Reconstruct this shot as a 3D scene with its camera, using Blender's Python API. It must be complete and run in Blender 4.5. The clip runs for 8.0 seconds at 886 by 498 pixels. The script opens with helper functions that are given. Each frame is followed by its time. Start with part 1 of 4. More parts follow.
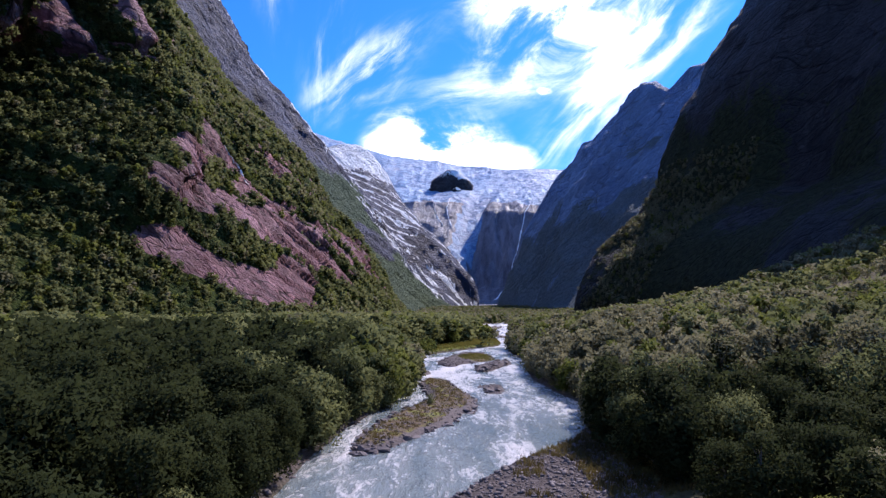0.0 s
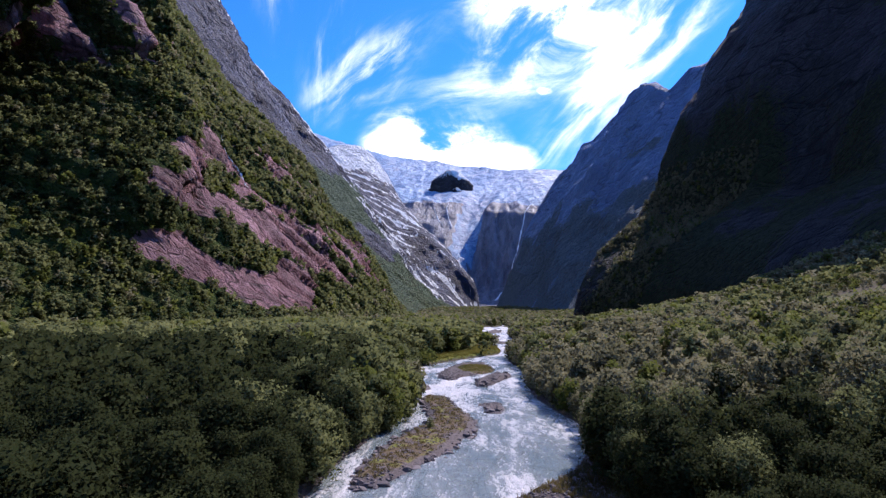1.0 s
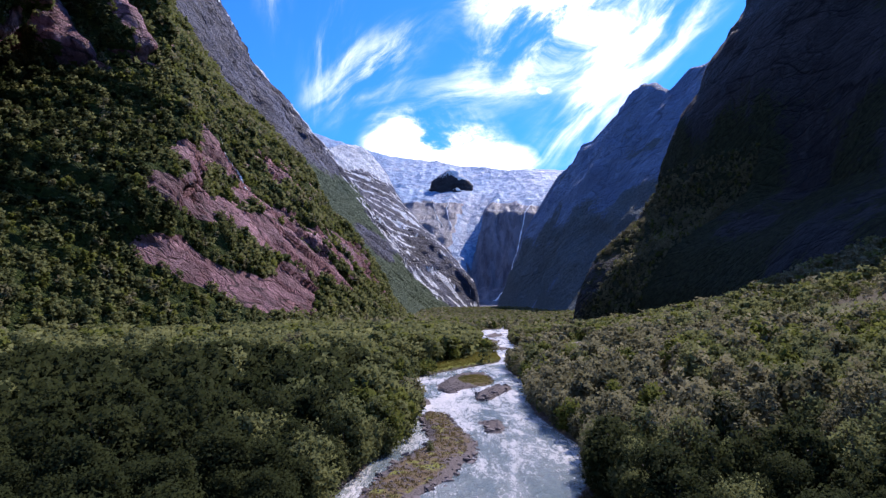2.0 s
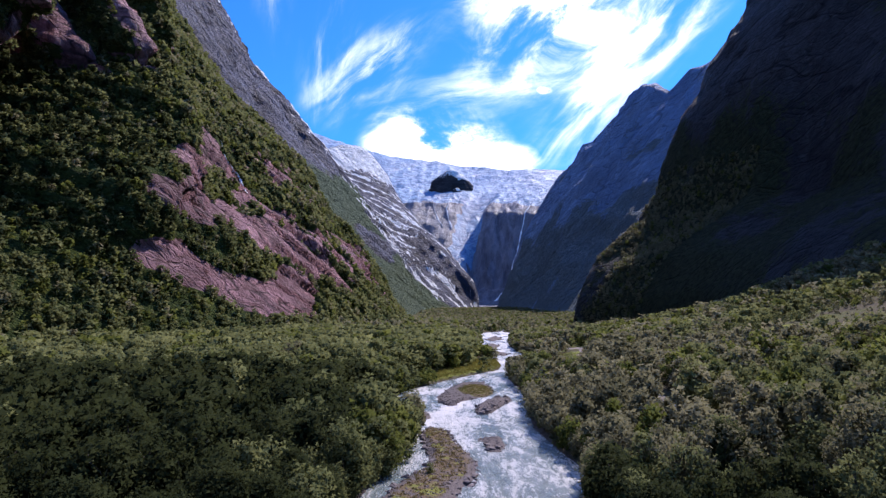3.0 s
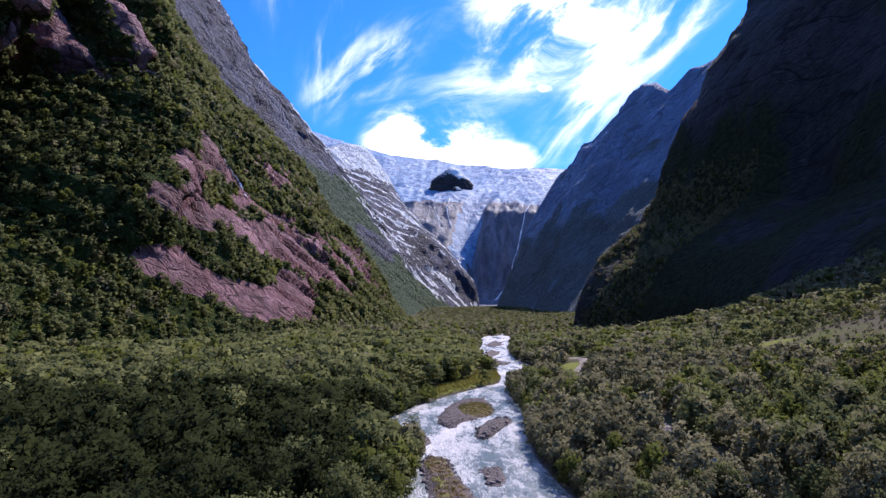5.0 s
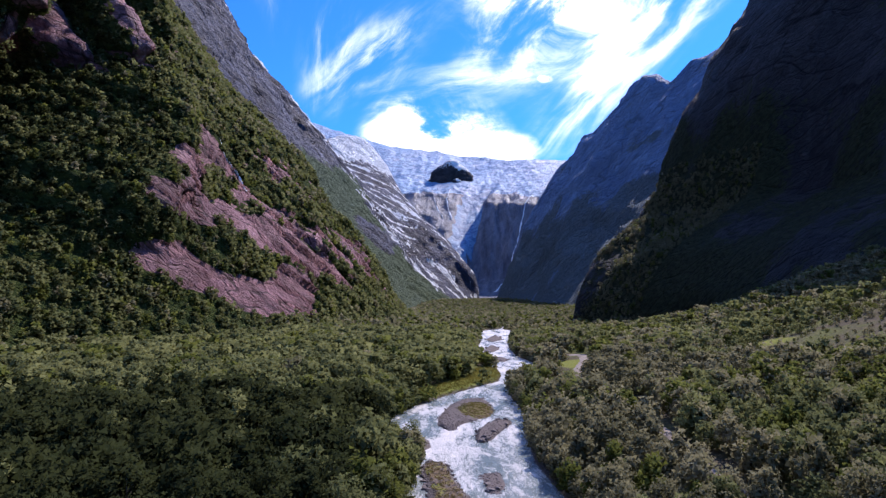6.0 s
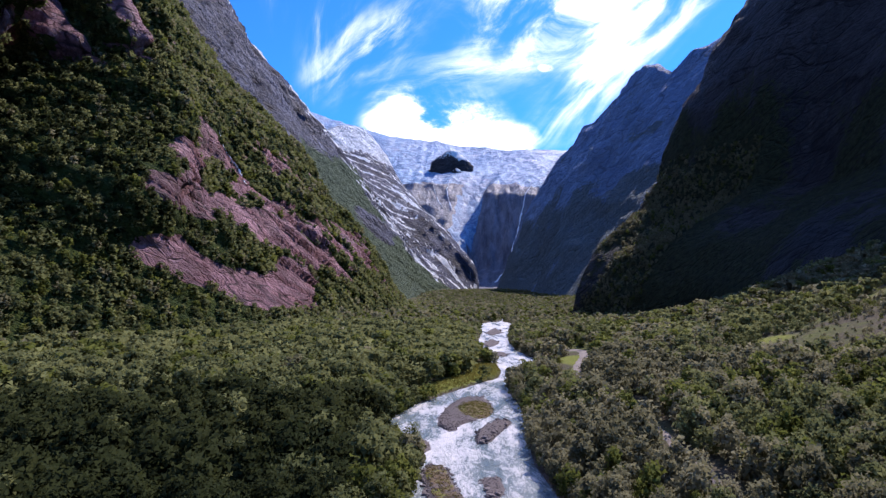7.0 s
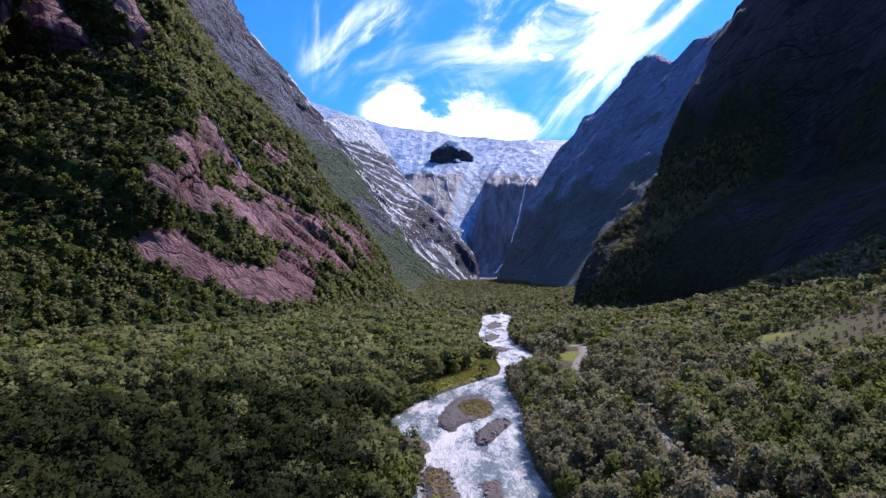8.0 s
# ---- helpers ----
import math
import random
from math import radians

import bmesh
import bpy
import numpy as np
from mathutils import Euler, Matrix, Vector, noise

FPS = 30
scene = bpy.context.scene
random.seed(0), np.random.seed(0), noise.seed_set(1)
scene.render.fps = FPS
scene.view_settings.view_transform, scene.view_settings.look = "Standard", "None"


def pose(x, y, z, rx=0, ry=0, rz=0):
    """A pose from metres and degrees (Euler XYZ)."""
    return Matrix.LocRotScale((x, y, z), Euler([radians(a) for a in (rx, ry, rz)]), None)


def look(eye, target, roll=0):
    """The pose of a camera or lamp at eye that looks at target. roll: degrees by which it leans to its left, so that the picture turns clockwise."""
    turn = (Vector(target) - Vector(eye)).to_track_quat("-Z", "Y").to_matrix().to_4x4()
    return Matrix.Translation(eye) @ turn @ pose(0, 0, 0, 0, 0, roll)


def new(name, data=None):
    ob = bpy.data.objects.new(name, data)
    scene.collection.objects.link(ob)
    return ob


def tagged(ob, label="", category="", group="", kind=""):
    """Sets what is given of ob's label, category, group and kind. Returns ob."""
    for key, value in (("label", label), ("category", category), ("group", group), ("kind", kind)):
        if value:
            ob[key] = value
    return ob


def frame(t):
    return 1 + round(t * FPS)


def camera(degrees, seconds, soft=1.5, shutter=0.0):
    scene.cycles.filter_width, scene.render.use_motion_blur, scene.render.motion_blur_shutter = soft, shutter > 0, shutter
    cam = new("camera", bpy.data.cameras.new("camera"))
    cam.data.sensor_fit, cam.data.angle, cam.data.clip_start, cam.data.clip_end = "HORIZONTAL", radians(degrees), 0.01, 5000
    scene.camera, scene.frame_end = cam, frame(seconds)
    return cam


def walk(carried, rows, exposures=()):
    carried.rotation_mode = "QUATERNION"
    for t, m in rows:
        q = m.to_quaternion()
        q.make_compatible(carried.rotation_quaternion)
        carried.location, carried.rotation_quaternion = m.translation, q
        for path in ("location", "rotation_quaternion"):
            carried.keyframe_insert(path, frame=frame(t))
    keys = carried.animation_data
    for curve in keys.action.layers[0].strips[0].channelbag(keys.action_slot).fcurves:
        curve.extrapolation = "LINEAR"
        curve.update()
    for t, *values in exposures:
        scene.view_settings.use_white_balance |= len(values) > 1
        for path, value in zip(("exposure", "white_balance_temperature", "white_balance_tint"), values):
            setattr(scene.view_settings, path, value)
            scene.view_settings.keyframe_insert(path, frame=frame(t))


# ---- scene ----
cam = camera(73.9, 8.0, soft=1.35)
PATH = [
    (0.0, pose(0, 0, 11.30, 96.007, 0, 0)),
    (0.5, pose(0, 0, 12.63, 96.007, 0, 0)),
    (1.0, pose(0, 0, 13.97, 96.000, 0, 0)),
    (1.5, pose(0, 0, 15.32, 95.985, 0, 0)),
    (3.0, pose(0, 0, 19.13, 95.942, 0, 0)),
    (3.5, pose(0, 0, 20.37, 95.926, 0, 0)),
    (4.0, pose(0, 0, 21.61, 95.910, 0, 0)),
    (4.5, pose(0, 0, 22.76, 95.890, 0, 0)),
    (5.2, pose(0, 0, 24.37, 95.650, 0, 0)),
    (6.0, pose(0, 0, 26.21, 94.915, 0, 0)),
    (6.5, pose(0, 0, 27.37, 94.420, 0, 0)),
    (7.0, pose(0, 0, 28.52, 93.940, 0, 0)),
    (7.5, pose(0, 0, 29.65, 93.455, 0, 0)),
    (8.0, pose(0, 0, 30.80, 92.975, 0, 0)),
]
walk(cam, PATH, exposures=((0.0, 0.21, 6180, 22), (8.0, 0.21, 6180, 22)))

# ---- light: sun behind the right-hand summits, ahead of the camera; blue sky with cirrus ----
SUN_AZ, SUN_EL = 38.0, 48.0          # degrees right of the valley's axis, above the horizon
to_sun = Vector((math.sin(radians(SUN_AZ)) * math.cos(radians(SUN_EL)),
                 math.cos(radians(SUN_AZ)) * math.cos(radians(SUN_EL)), math.sin(radians(SUN_EL))))
sun = new("sun", bpy.data.lights.new("sun", "SUN"))
sun.data.energy, sun.data.angle, sun.data.color = 5.2, radians(0.5), (1.0, 0.91, 0.80)
sun.matrix_world = look((0, 0, 900), Vector((0, 0, 900)) - to_sun)


class Nodes:
    """Short hand for building a node tree."""

    def __init__(self, tree):
        self.tree = tree

    def add(self, kind, **sets):
        n = self.tree.nodes.new(kind)
        for key, value in sets.items():
            if key == "blend":
                n.blend_type = value
            elif key == "operation":
                n.operation = value
            elif key == "data":
                n.data_type = value
            elif key == "gradient":
                n.gradient_type = value
        return n

    def put(self, socket, value):
        if isinstance(value, bpy.types.NodeSocket):
            self.tree.links.new(value, socket)
        elif value is not None:
            if isinstance(value, (tuple, list)) and len(value) == 3 and socket.type == "RGBA":
                value = (*value, 1)
            socket.default_value = value

    def math(self, operation, a, b=None, c=None, clamp=False):
        n = self.add("ShaderNodeMath", operation=operation)
        n.use_clamp = clamp
        for s, v in zip(n.inputs, (a, b, c)):
            self.put(s, v)
        return n.outputs[0]

    def mix(self, fac, a, b, blend="MIX"):
        n = self.add("ShaderNodeMix", data="RGBA", blend=blend)
        self.put(n.inputs[0], fac)
        self.put(n.inputs[6], a)
        self.put(n.inputs[7], b)
        return n.outputs[2]

    def mapping(self, vector, loc=(0, 0, 0), rot=(0, 0, 0), scale=(1, 1, 1)):
        n = self.add("ShaderNodeMapping")
        self.put(n.inputs[0], vector)
        n.inputs[1].default_value, n.inputs[2].default_value, n.inputs[3].default_value = loc, rot, scale
        return n.outputs[0]

    def noise(self, vector, scale, detail=6.0, rough=0.55, warp=0.0):
        n = self.add("ShaderNodeTexNoise")
        self.put(n.inputs["Vector"], vector)
        n.inputs["Scale"].default_value, n.inputs["Detail"].default_value = scale, detail
        n.inputs["Roughness"].default_value, n.inputs["Distortion"].default_value = rough, warp
        return n.outputs[0]

    def noise_colour(self, vector, scale):
        n = self.add("ShaderNodeTexNoise")
        self.put(n.inputs["Vector"], vector)
        n.inputs["Scale"].default_value, n.inputs["Detail"].default_value = scale, 3.0
        return n.outputs["Color"]

    def blocks(self, vector, scale):
        """Fractured blocks: the way to the nearest joint, and a value of its own for each block."""
        n, m = self.add("ShaderNodeTexVoronoi"), self.add("ShaderNodeTexVoronoi")
        n.feature = "DISTANCE_TO_EDGE"
        for v in (n, m):
            self.put(v.inputs["Vector"], vector)
            v.inputs["Scale"].default_value = scale
        split = self.add("ShaderNodeSeparateColor")
        self.put(split.inputs[0], m.outputs["Color"])
        return n.outputs["Distance"], split.outputs[0]

    def ramp(self, value, lo, hi):
        n = self.add("ShaderNodeMapRange")
        n.interpolation_type = "SMOOTHSTEP"
        self.put(n.inputs[0], value)
        n.inputs[1].default_value, n.inputs[2].default_value = lo, hi
        return n.outputs[0]

    def attribute(self, name):
        n = self.add("ShaderNodeAttribute")
        n.attribute_name = name
        return n.outputs["Fac"]


world = bpy.data.worlds.new("sky")
scene.world = world
world.use_nodes = True
world.node_tree.nodes.clear()
N = Nodes(world.node_tree)
sky = N.add("ShaderNodeTexSky")
sky.sky_type, sky.sun_disc = "NISHITA", False
sky.sun_elevation, sky.sun_rotation = radians(SUN_EL), radians(SUN_AZ)
sky.air_density, sky.dust_density, sky.ozone_density, sky.altitude = 1.0, 0.3, 3.0, 200.0
way = N.add("ShaderNodeTexCoord").outputs["Generated"]
sep = N.add("ShaderNodeSeparateXYZ")
N.put(sep.inputs[0], way)
ahead = N.math("MAXIMUM", sep.outputs[1], 0.05)
comb = N.add("ShaderNodeCombineXYZ")           # sky seen on an upright plane up the valley
N.put(comb.inputs[0], N.math("DIVIDE", sep.outputs[0], ahead))
N.put(comb.inputs[1], N.math("DIVIDE", sep.outputs[2], ahead))
plane = comb.outputs[0]


def cloud_body(cx, cy, rx, ry, turn):
    """A soft ellipse of cloud: 1 at its heart, 0 at its rim."""
    m = N.mapping(plane, (-cx, -cy, 0))
    m = N.mapping(m, (0, 0, 0), (0, 0, radians(-turn)))
    m = N.mapping(m, (0, 0, 0), (0, 0, 0), (1 / rx, 1 / ry, 1))
    g = N.add("ShaderNodeTexGradient", gradient="SPHERICAL")
    N.put(g.inputs[0], m)
    return g.outputs[0]


# cirrus and small cumulus: heart, size, turn of the streaks, weight
CLOUDS = [
    (0.20, 0.56, 0.25, 0.20, 30, 1.5, 6, 11), (0.38, 0.50, 0.34, 0.10, 42, 0.85, 3, 16), (0.25, 0.34, 0.26, 0.07, 46, 0.6, 3, 14),
    (-0.02, 0.280, 0.155, 0.095, 0, 2.6, 6, 9), (0.118, 0.258, 0.05, 0.042, 0, 1.6, 6, 8),
    (-0.125, 0.425, 0.20, 0.085, 42, 0.66, 4, 18), (-0.185, 0.50, 0.26, 0.075, 80, 0.54, 4, 17), (-0.30, 0.56, 0.24, 0.06, 100, 0.48, 3, 14),
    (0.03, 0.385, 0.22, 0.06, 10, 0.5, 3, 20), (0.177, 0.386, 0.016, 0.008, 0, 0.8, 30, 40), (0.10, 0.33, 0.24, 0.10, 20, 0.22, 3, 9), (0.40, 0.46, 0.55, 0.26, 40, 0.10, 2, 5),
]
total = None
bend = N.add("ShaderNodeTexNoise")
bend.inputs["Scale"].default_value, bend.inputs["Detail"].default_value = 5.0, 3.0
N.put(bend.inputs["Vector"], plane)
shift = N.add("ShaderNodeVectorMath", operation="MULTIPLY_ADD")
N.put(shift.inputs[0], bend.outputs["Color"])
shift.inputs[1].default_value, shift.inputs[2].default_value = (0.05, 0.05, 0), (-0.025, -0.025, 0)
bent = N.add("ShaderNodeVectorMath", operation="ADD")
N.put(bent.inputs[0], plane)
N.put(bent.inputs[1], shift.outputs[0])
plane = bent.outputs[0]
for cx, cy, rx, ry, turn, weight, along, across in CLOUDS:
    m = N.mapping(plane, (cx, cy, 0), (0, 0, radians(-turn)))
    streak = N.noise(N.mapping(m, scale=(along, across, 1)), 1.0, 9.0, 0.62, 0.5)
    body = N.math("MULTIPLY", cloud_body(cx, cy, rx, ry, turn), 2.0)
    piece = N.math("MULTIPLY", N.math("MULTIPLY", body, N.ramp(streak, 0.30, 0.72)), weight)
    total = piece if total is None else N.math("ADD", total, piece)
veil = N.math("MULTIPLY", N.ramp(N.noise(N.mapping(way, (3, 1, 0), (0, 0, 0.5), (3, 6, 9)), 1.0, 7.0, 0.6), 0.48, 0.8), 0.30)
# unseen cloud outside the view, added to brighten the shade
rest = N.ramp(N.math("SUBTRACT", sep.outputs[2], N.math("MULTIPLY", sep.outputs[1], 0.62)), 0.08, 0.30)
rest = N.math("MULTIPLY", rest, N.math("MULTIPLY", N.ramp(N.noise(N.mapping(way, (1, 4, 2), (0, 0, 0.4), (1.6, 2.4, 3.0)), 1.0, 8.0, 0.6), 0.40, 0.68), 0.9))
veil = N.math("ADD", veil, rest)
cover = N.math("POWER", N.ramp(N.math("ADD", total, veil), 0.06, 1.35), 1.7)
sky_blue = N.mix(1.0, sky.outputs[0], (0.22, 0.86, 1.62), "MULTIPLY")
sky_all = N.mix(cover, sky_blue, (13.0, 13.8, 15.2))
back = N.add("ShaderNodeBackground")
N.put(back.inputs[0], sky_all)
back.inputs[1].default_value = 0.125
N.put(N.add("ShaderNodeOutputWorld").inputs[0], back.outputs[0])

# ---- materials ----


def material(name, rough=0.8, spec=0.3):
    m = bpy.data.materials.new(name)
    m.use_nodes = True
    k = Nodes(m.node_tree)
    k.bsdf = m.node_tree.nodes["Principled BSDF"]
    k.bsdf.inputs["Roughness"].default_value = rough
    k.bsdf.inputs["Specular IOR Level"].default_value = spec
    k.where = k.add("ShaderNodeTexCoord").outputs["Object"]
    k.m = m
    return k


def bump(k, height, strength, distance):
    b = k.add("ShaderNodeBump")
    b.inputs["Strength"].default_value, b.inputs["Distance"].default_value = strength, distance
    k.put(b.inputs["Height"], height)
    k.put(k.bsdf.inputs["Normal"], b.outputs[0])


def foliage(name, dark, light, spread=0.06):
    k = material(name, 0.85, 0.04)
    rnd = k.add("ShaderNodeNewGeometry").outputs["Random Per Island"]
    tone = k.math("ADD", k.math("MULTIPLY", rnd, 0.28), k.math("MULTIPLY", k.ramp(k.noise(k.where, spread, 3.0), 0.3, 0.7), 0.55))
    per = k.add("ShaderNodeObjectInfo").outputs["Random"]
    tone = k.math("ADD", tone, k.math("MULTIPLY", k.math("SUBTRACT", per, 0.5), 0.3), clamp=True)
    col = k.mix(tone, dark, light)
    k.put(k.bsdf.inputs["Base Color"], col)
    tr = k.add("ShaderNodeBsdfTranslucent")
    k.put(tr.inputs[0], col)
    mx = k.add("ShaderNodeMixShader")
    mx.inputs[0].default_value = 0.48
    k.put(mx.inputs[1], k.bsdf.outputs[0])
    k.put(mx.inputs[2], tr.outputs[0])
    out = k.m.node_tree.nodes["Material Output"]
    k.put(out.inputs[0], mx.outputs[0])
    return k.m


LEAF_GREEN = foliage("birch_leaves", (0.092, 0.112, 0.048), (0.245, 0.258, 0.108))
# birch leaves with shade painted into their colour, for the dim near woods
LEAF_SHADED = foliage("shaded_birch_leaves", (0.025, 0.035, 0.015), (0.062, 0.074, 0.028))
LEAF_FRESH = foliage("alder_leaves", (0.085, 0.105, 0.024), (0.19, 0.212, 0.056))
LEAF_GREY = foliage("willow_leaves", (0.122, 0.124, 0.070), (0.325, 0.305, 0.190))


def bark_material():
    k = material("bark", 0.85)
    v = k.noise(k.mapping(k.where, scale=(3, 3, 0.6)), 4.0, 6.0)
    k.put(k.bsdf.inputs["Base Color"], k.mix(k.ramp(v, 0.35, 0.65), (0.045, 0.038, 0.03), (0.14, 0.125, 0.105)))
    bump(k, v, 0.5, 0.03)
    return k.m


def ground_material():
    k = material("forest_floor", 0.95, 0.1)
    a, b = k.noise(k.where, 0.06, 5.0), k.noise(k.where, 1.4, 6.0)
    grass = k.mix(k.ramp(b, 0.3, 0.7), (0.045, 0.060, 0.018), (0.11, 0.115, 0.035))
    soil = k.mix(k.ramp(b, 0.3, 0.7), (0.045, 0.038, 0.028), (0.10, 0.085, 0.055))
    col = k.mix(k.ramp(a, 0.40, 0.60), grass, soil)
    lawn = k.mix(k.ramp(b, 0.3, 0.7), (0.10, 0.125, 0.02), (0.20, 0.205, 0.045))
    col = k.mix(k.attribute("meadow"), col, lawn)
    cobble = k.noise(k.where, 5.0, 4.0)
    grav = k.mix(k.ramp(cobble, 0.35, 0.65), (0.038, 0.032, 0.031), (0.12, 0.10, 0.098))
    col = k.mix(k.attribute("gravel"), col, grav)
    k.put(k.bsdf.inputs["Base Color"], col)
    bump(k, b, 0.7, 0.25)
    return k.m


def rock_material(name, dark, light, moss, grain, streak=0.0, shine=0.6, cracks=0.0, dark_crack=(0.025, 0.018, 0.02), stain_tone=(0.085, 0.050, 0.058), depth=1.0):
    """Bare rock with moss and turf where the attribute 'green' is high, and snow where 'snow' is."""
    k = material(name, shine, 0.12)
    big = k.noise(k.where, grain, 8.0, 0.6)
    run = k.noise(k.mapping(k.where, rot=(0.0, 0.0, 0.15), scale=(1.0, 1.0, 0.16)), grain * 10.0, 7.0, 0.65, 0.6)
    fine = k.noise(k.where, grain * 22.0, 7.0, 0.7)
    rough = run
    tone = k.math("ADD", k.math("MULTIPLY", big, 0.5), k.math("ADD", k.math("MULTIPLY", run, 0.35), k.math("MULTIPLY", fine, 0.25)))
    col = k.mix(k.ramp(tone, 0.44, 0.66), dark, light)
    if streak:
        col = k.mix(k.math("MULTIPLY", k.ramp(run, 0.56, 0.68), streak), col, (0.62, 0.60, 0.60))
    if cracks:                                   # bedding cracks that dip up the valley
        bed = k.mapping(k.mapping(k.where, rot=(radians(24), 0, 0)), scale=(1.0, 0.35, 1.5))
        crack, joint = k.noise(bed, cracks * 0.5, 2.0, 0.5, 0.15), k.noise(bed, cracks * 1.7, 3.0, 0.6, 0.1)
        line = k.math("MINIMUM", k.math("ABSOLUTE", k.math("SUBTRACT", crack, 0.5)), k.math("ADD", k.math("ABSOLUTE", k.math("SUBTRACT", joint, 0.56)), 0.008))
        gap = k.math("SUBTRACT", 1.0, k.ramp(line, 0.003, 0.016))
        grit = k.noise(bed, cracks * 5.0, 10.0, 0.78)
        col = k.mix(k.ramp(grit, 0.35, 0.66), k.mix(0.6, col, dark), col)
        col = k.mix(k.math("MULTIPLY", gap, 0.9), col, dark_crack)
        tilt = k.mapping(k.mapping(k.where, rot=(radians(38), radians(8), 0)), scale=(1.0, 0.3, 2.0))
        warp = k.add("ShaderNodeVectorMath", operation="MULTIPLY_ADD")
        k.put(warp.inputs[0], k.noise_colour(tilt, cracks * 2.0))
        warp.inputs[1].default_value = (0.35 / cracks,) * 3
        k.put(warp.inputs[2], tilt)
        edge, block = k.blocks(warp.outputs[0], cracks * 1.3)
        edge2, block2 = k.blocks(warp.outputs[0], cracks * 4.2)
        col = k.mix(k.math("MULTIPLY", k.ramp(block, 0.45, 0.95), 0.35), col, k.mix(0.5, dark, dark_crack))
        col = k.mix(k.math("MULTIPLY", block2, 0.38), col, dark)
        seam = k.math("MAXIMUM", k.math("SUBTRACT", 1.0, k.ramp(edge, 0.0, 0.06)), k.math("MULTIPLY", k.math("SUBTRACT", 1.0, k.ramp(edge2, 0.0, 0.09)), 0.55))
        col = k.mix(k.math("MULTIPLY", seam, 0.4), col, dark_crack)
        stain = k.noise(bed, cracks * 0.6, 7.0, 0.62, 0.3)
        col = k.mix(k.math("MULTIPLY", k.ramp(stain, 0.50, 0.64), 0.5), col, stain_tone)
        rough = k.math("ADD", k.math("MULTIPLY", grit, 1.6), k.math("MULTIPLY", k.ramp(line, 0.0, 0.03), 0.35))
        rough = k.math("ADD", rough, k.math("SUBTRACT", k.math("ADD", k.math("MULTIPLY", block, 1.1), k.math("MULTIPLY", block2, 0.5)), k.math("MULTIPLY", seam, 0.8)))
    turf = k.mix(k.ramp(fine, 0.3, 0.7), moss[0], moss[1])
    cut = k.math("ADD", k.attribute("green"), k.math("MULTIPLY", k.math("SUBTRACT", big, 0.5), 0.9))
    cut = k.math("ADD", cut, k.math("MULTIPLY", k.math("SUBTRACT", fine, 0.5), 0.7))
    cut = k.ramp(cut, 0.42, 0.58)
    col = k.mix(cut, col, turf)
    k.put(k.bsdf.inputs["Roughness"], k.math("ADD", k.math("MULTIPLY", cut, 1 - shine), shine))
    cold = k.math("ADD", k.attribute("snow"), k.math("MULTIPLY", k.math("SUBTRACT", run, 0.5), 1.2))
    col = k.mix(k.ramp(cold, 0.45, 0.55), col, (0.80, 0.84, 0.90))
    k.put(k.bsdf.inputs["Base Color"], col)
    bump(k, k.math("ADD", k.math("MULTIPLY", big, 2.0), k.math("ADD", rough, k.math("MULTIPLY", fine, 0.5))), 1.0, 0.03 / grain * depth)
    return k.m


def ice_material():
    k = material("glacier_ice", 0.5, 0.4)
    big = k.noise(k.where, 0.006, 6.0, 0.6)
    crack = k.noise(k.mapping(k.where, rot=(0, 0, 0.3), scale=(0.45, 1.0, 0.6)), 0.04, 9.0, 0.75, 0.8)
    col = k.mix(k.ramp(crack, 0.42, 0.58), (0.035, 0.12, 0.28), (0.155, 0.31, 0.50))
    col = k.mix(k.math("MULTIPLY", k.ramp(big, 0.54, 0.72), 0.4), col, (0.66, 0.73, 0.82))
    wet = k.noise(k.mapping(k.where, scale=(1, 0.5, 0.18)), 0.03, 8.0, 0.7, 0.4)
    # cliff rock in dark blue, which paints in the shade on the head wall
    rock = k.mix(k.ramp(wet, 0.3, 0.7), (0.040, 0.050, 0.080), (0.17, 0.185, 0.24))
    col = k.mix(k.ramp(k.math("ADD", k.attribute("bare"), k.math("MULTIPLY", k.math("SUBTRACT", crack, 0.5), 0.8)), 0.45, 0.55), col, rock)
    k.put(k.bsdf.inputs["Base Color"], col)
    bump(k, k.math("ADD", crack, wet), 1.0, 13.0)
    return k.m


def water_material():
    k = material("glacial_water", 0.2, 0.35)
    flow = k.mapping(k.where, scale=(1.0, 0.30, 1.0))
    wide, mid, fine = k.noise(flow, 0.22, 4.0, 0.5, 0.6), k.noise(flow, 1.1, 6.0, 0.6, 1.2), k.noise(flow, 6.0, 5.0, 0.65, 0.6)
    milk = k.mix(k.ramp(wide, 0.3, 0.7), (0.135, 0.180, 0.190), (0.25, 0.285, 0.29))
    foam = k.math("ADD", k.math("MULTIPLY", wide, 0.45), k.math("ADD", k.math("MULTIPLY", mid, 0.45), k.math("MULTIPLY", fine, 0.40)))
    foam = k.math("ADD", k.math("SUBTRACT", foam, 0.148), k.math("MULTIPLY", k.attribute("rapid"), 0.22))
    white = k.ramp(foam, 0.53, 0.74)
    k.put(k.bsdf.inputs["Base Color"], k.mix(white, milk, (0.62, 0.60, 0.615)))
    k.put(k.bsdf.inputs["Roughness"], k.math("ADD", k.math("MULTIPLY", white, 0.5), 0.16))
    bump(k, k.math("ADD", k.math("MULTIPLY", mid, 1.0), k.math("MULTIPLY", fine, 0.45)), 1.0, 0.32)
    return k.m


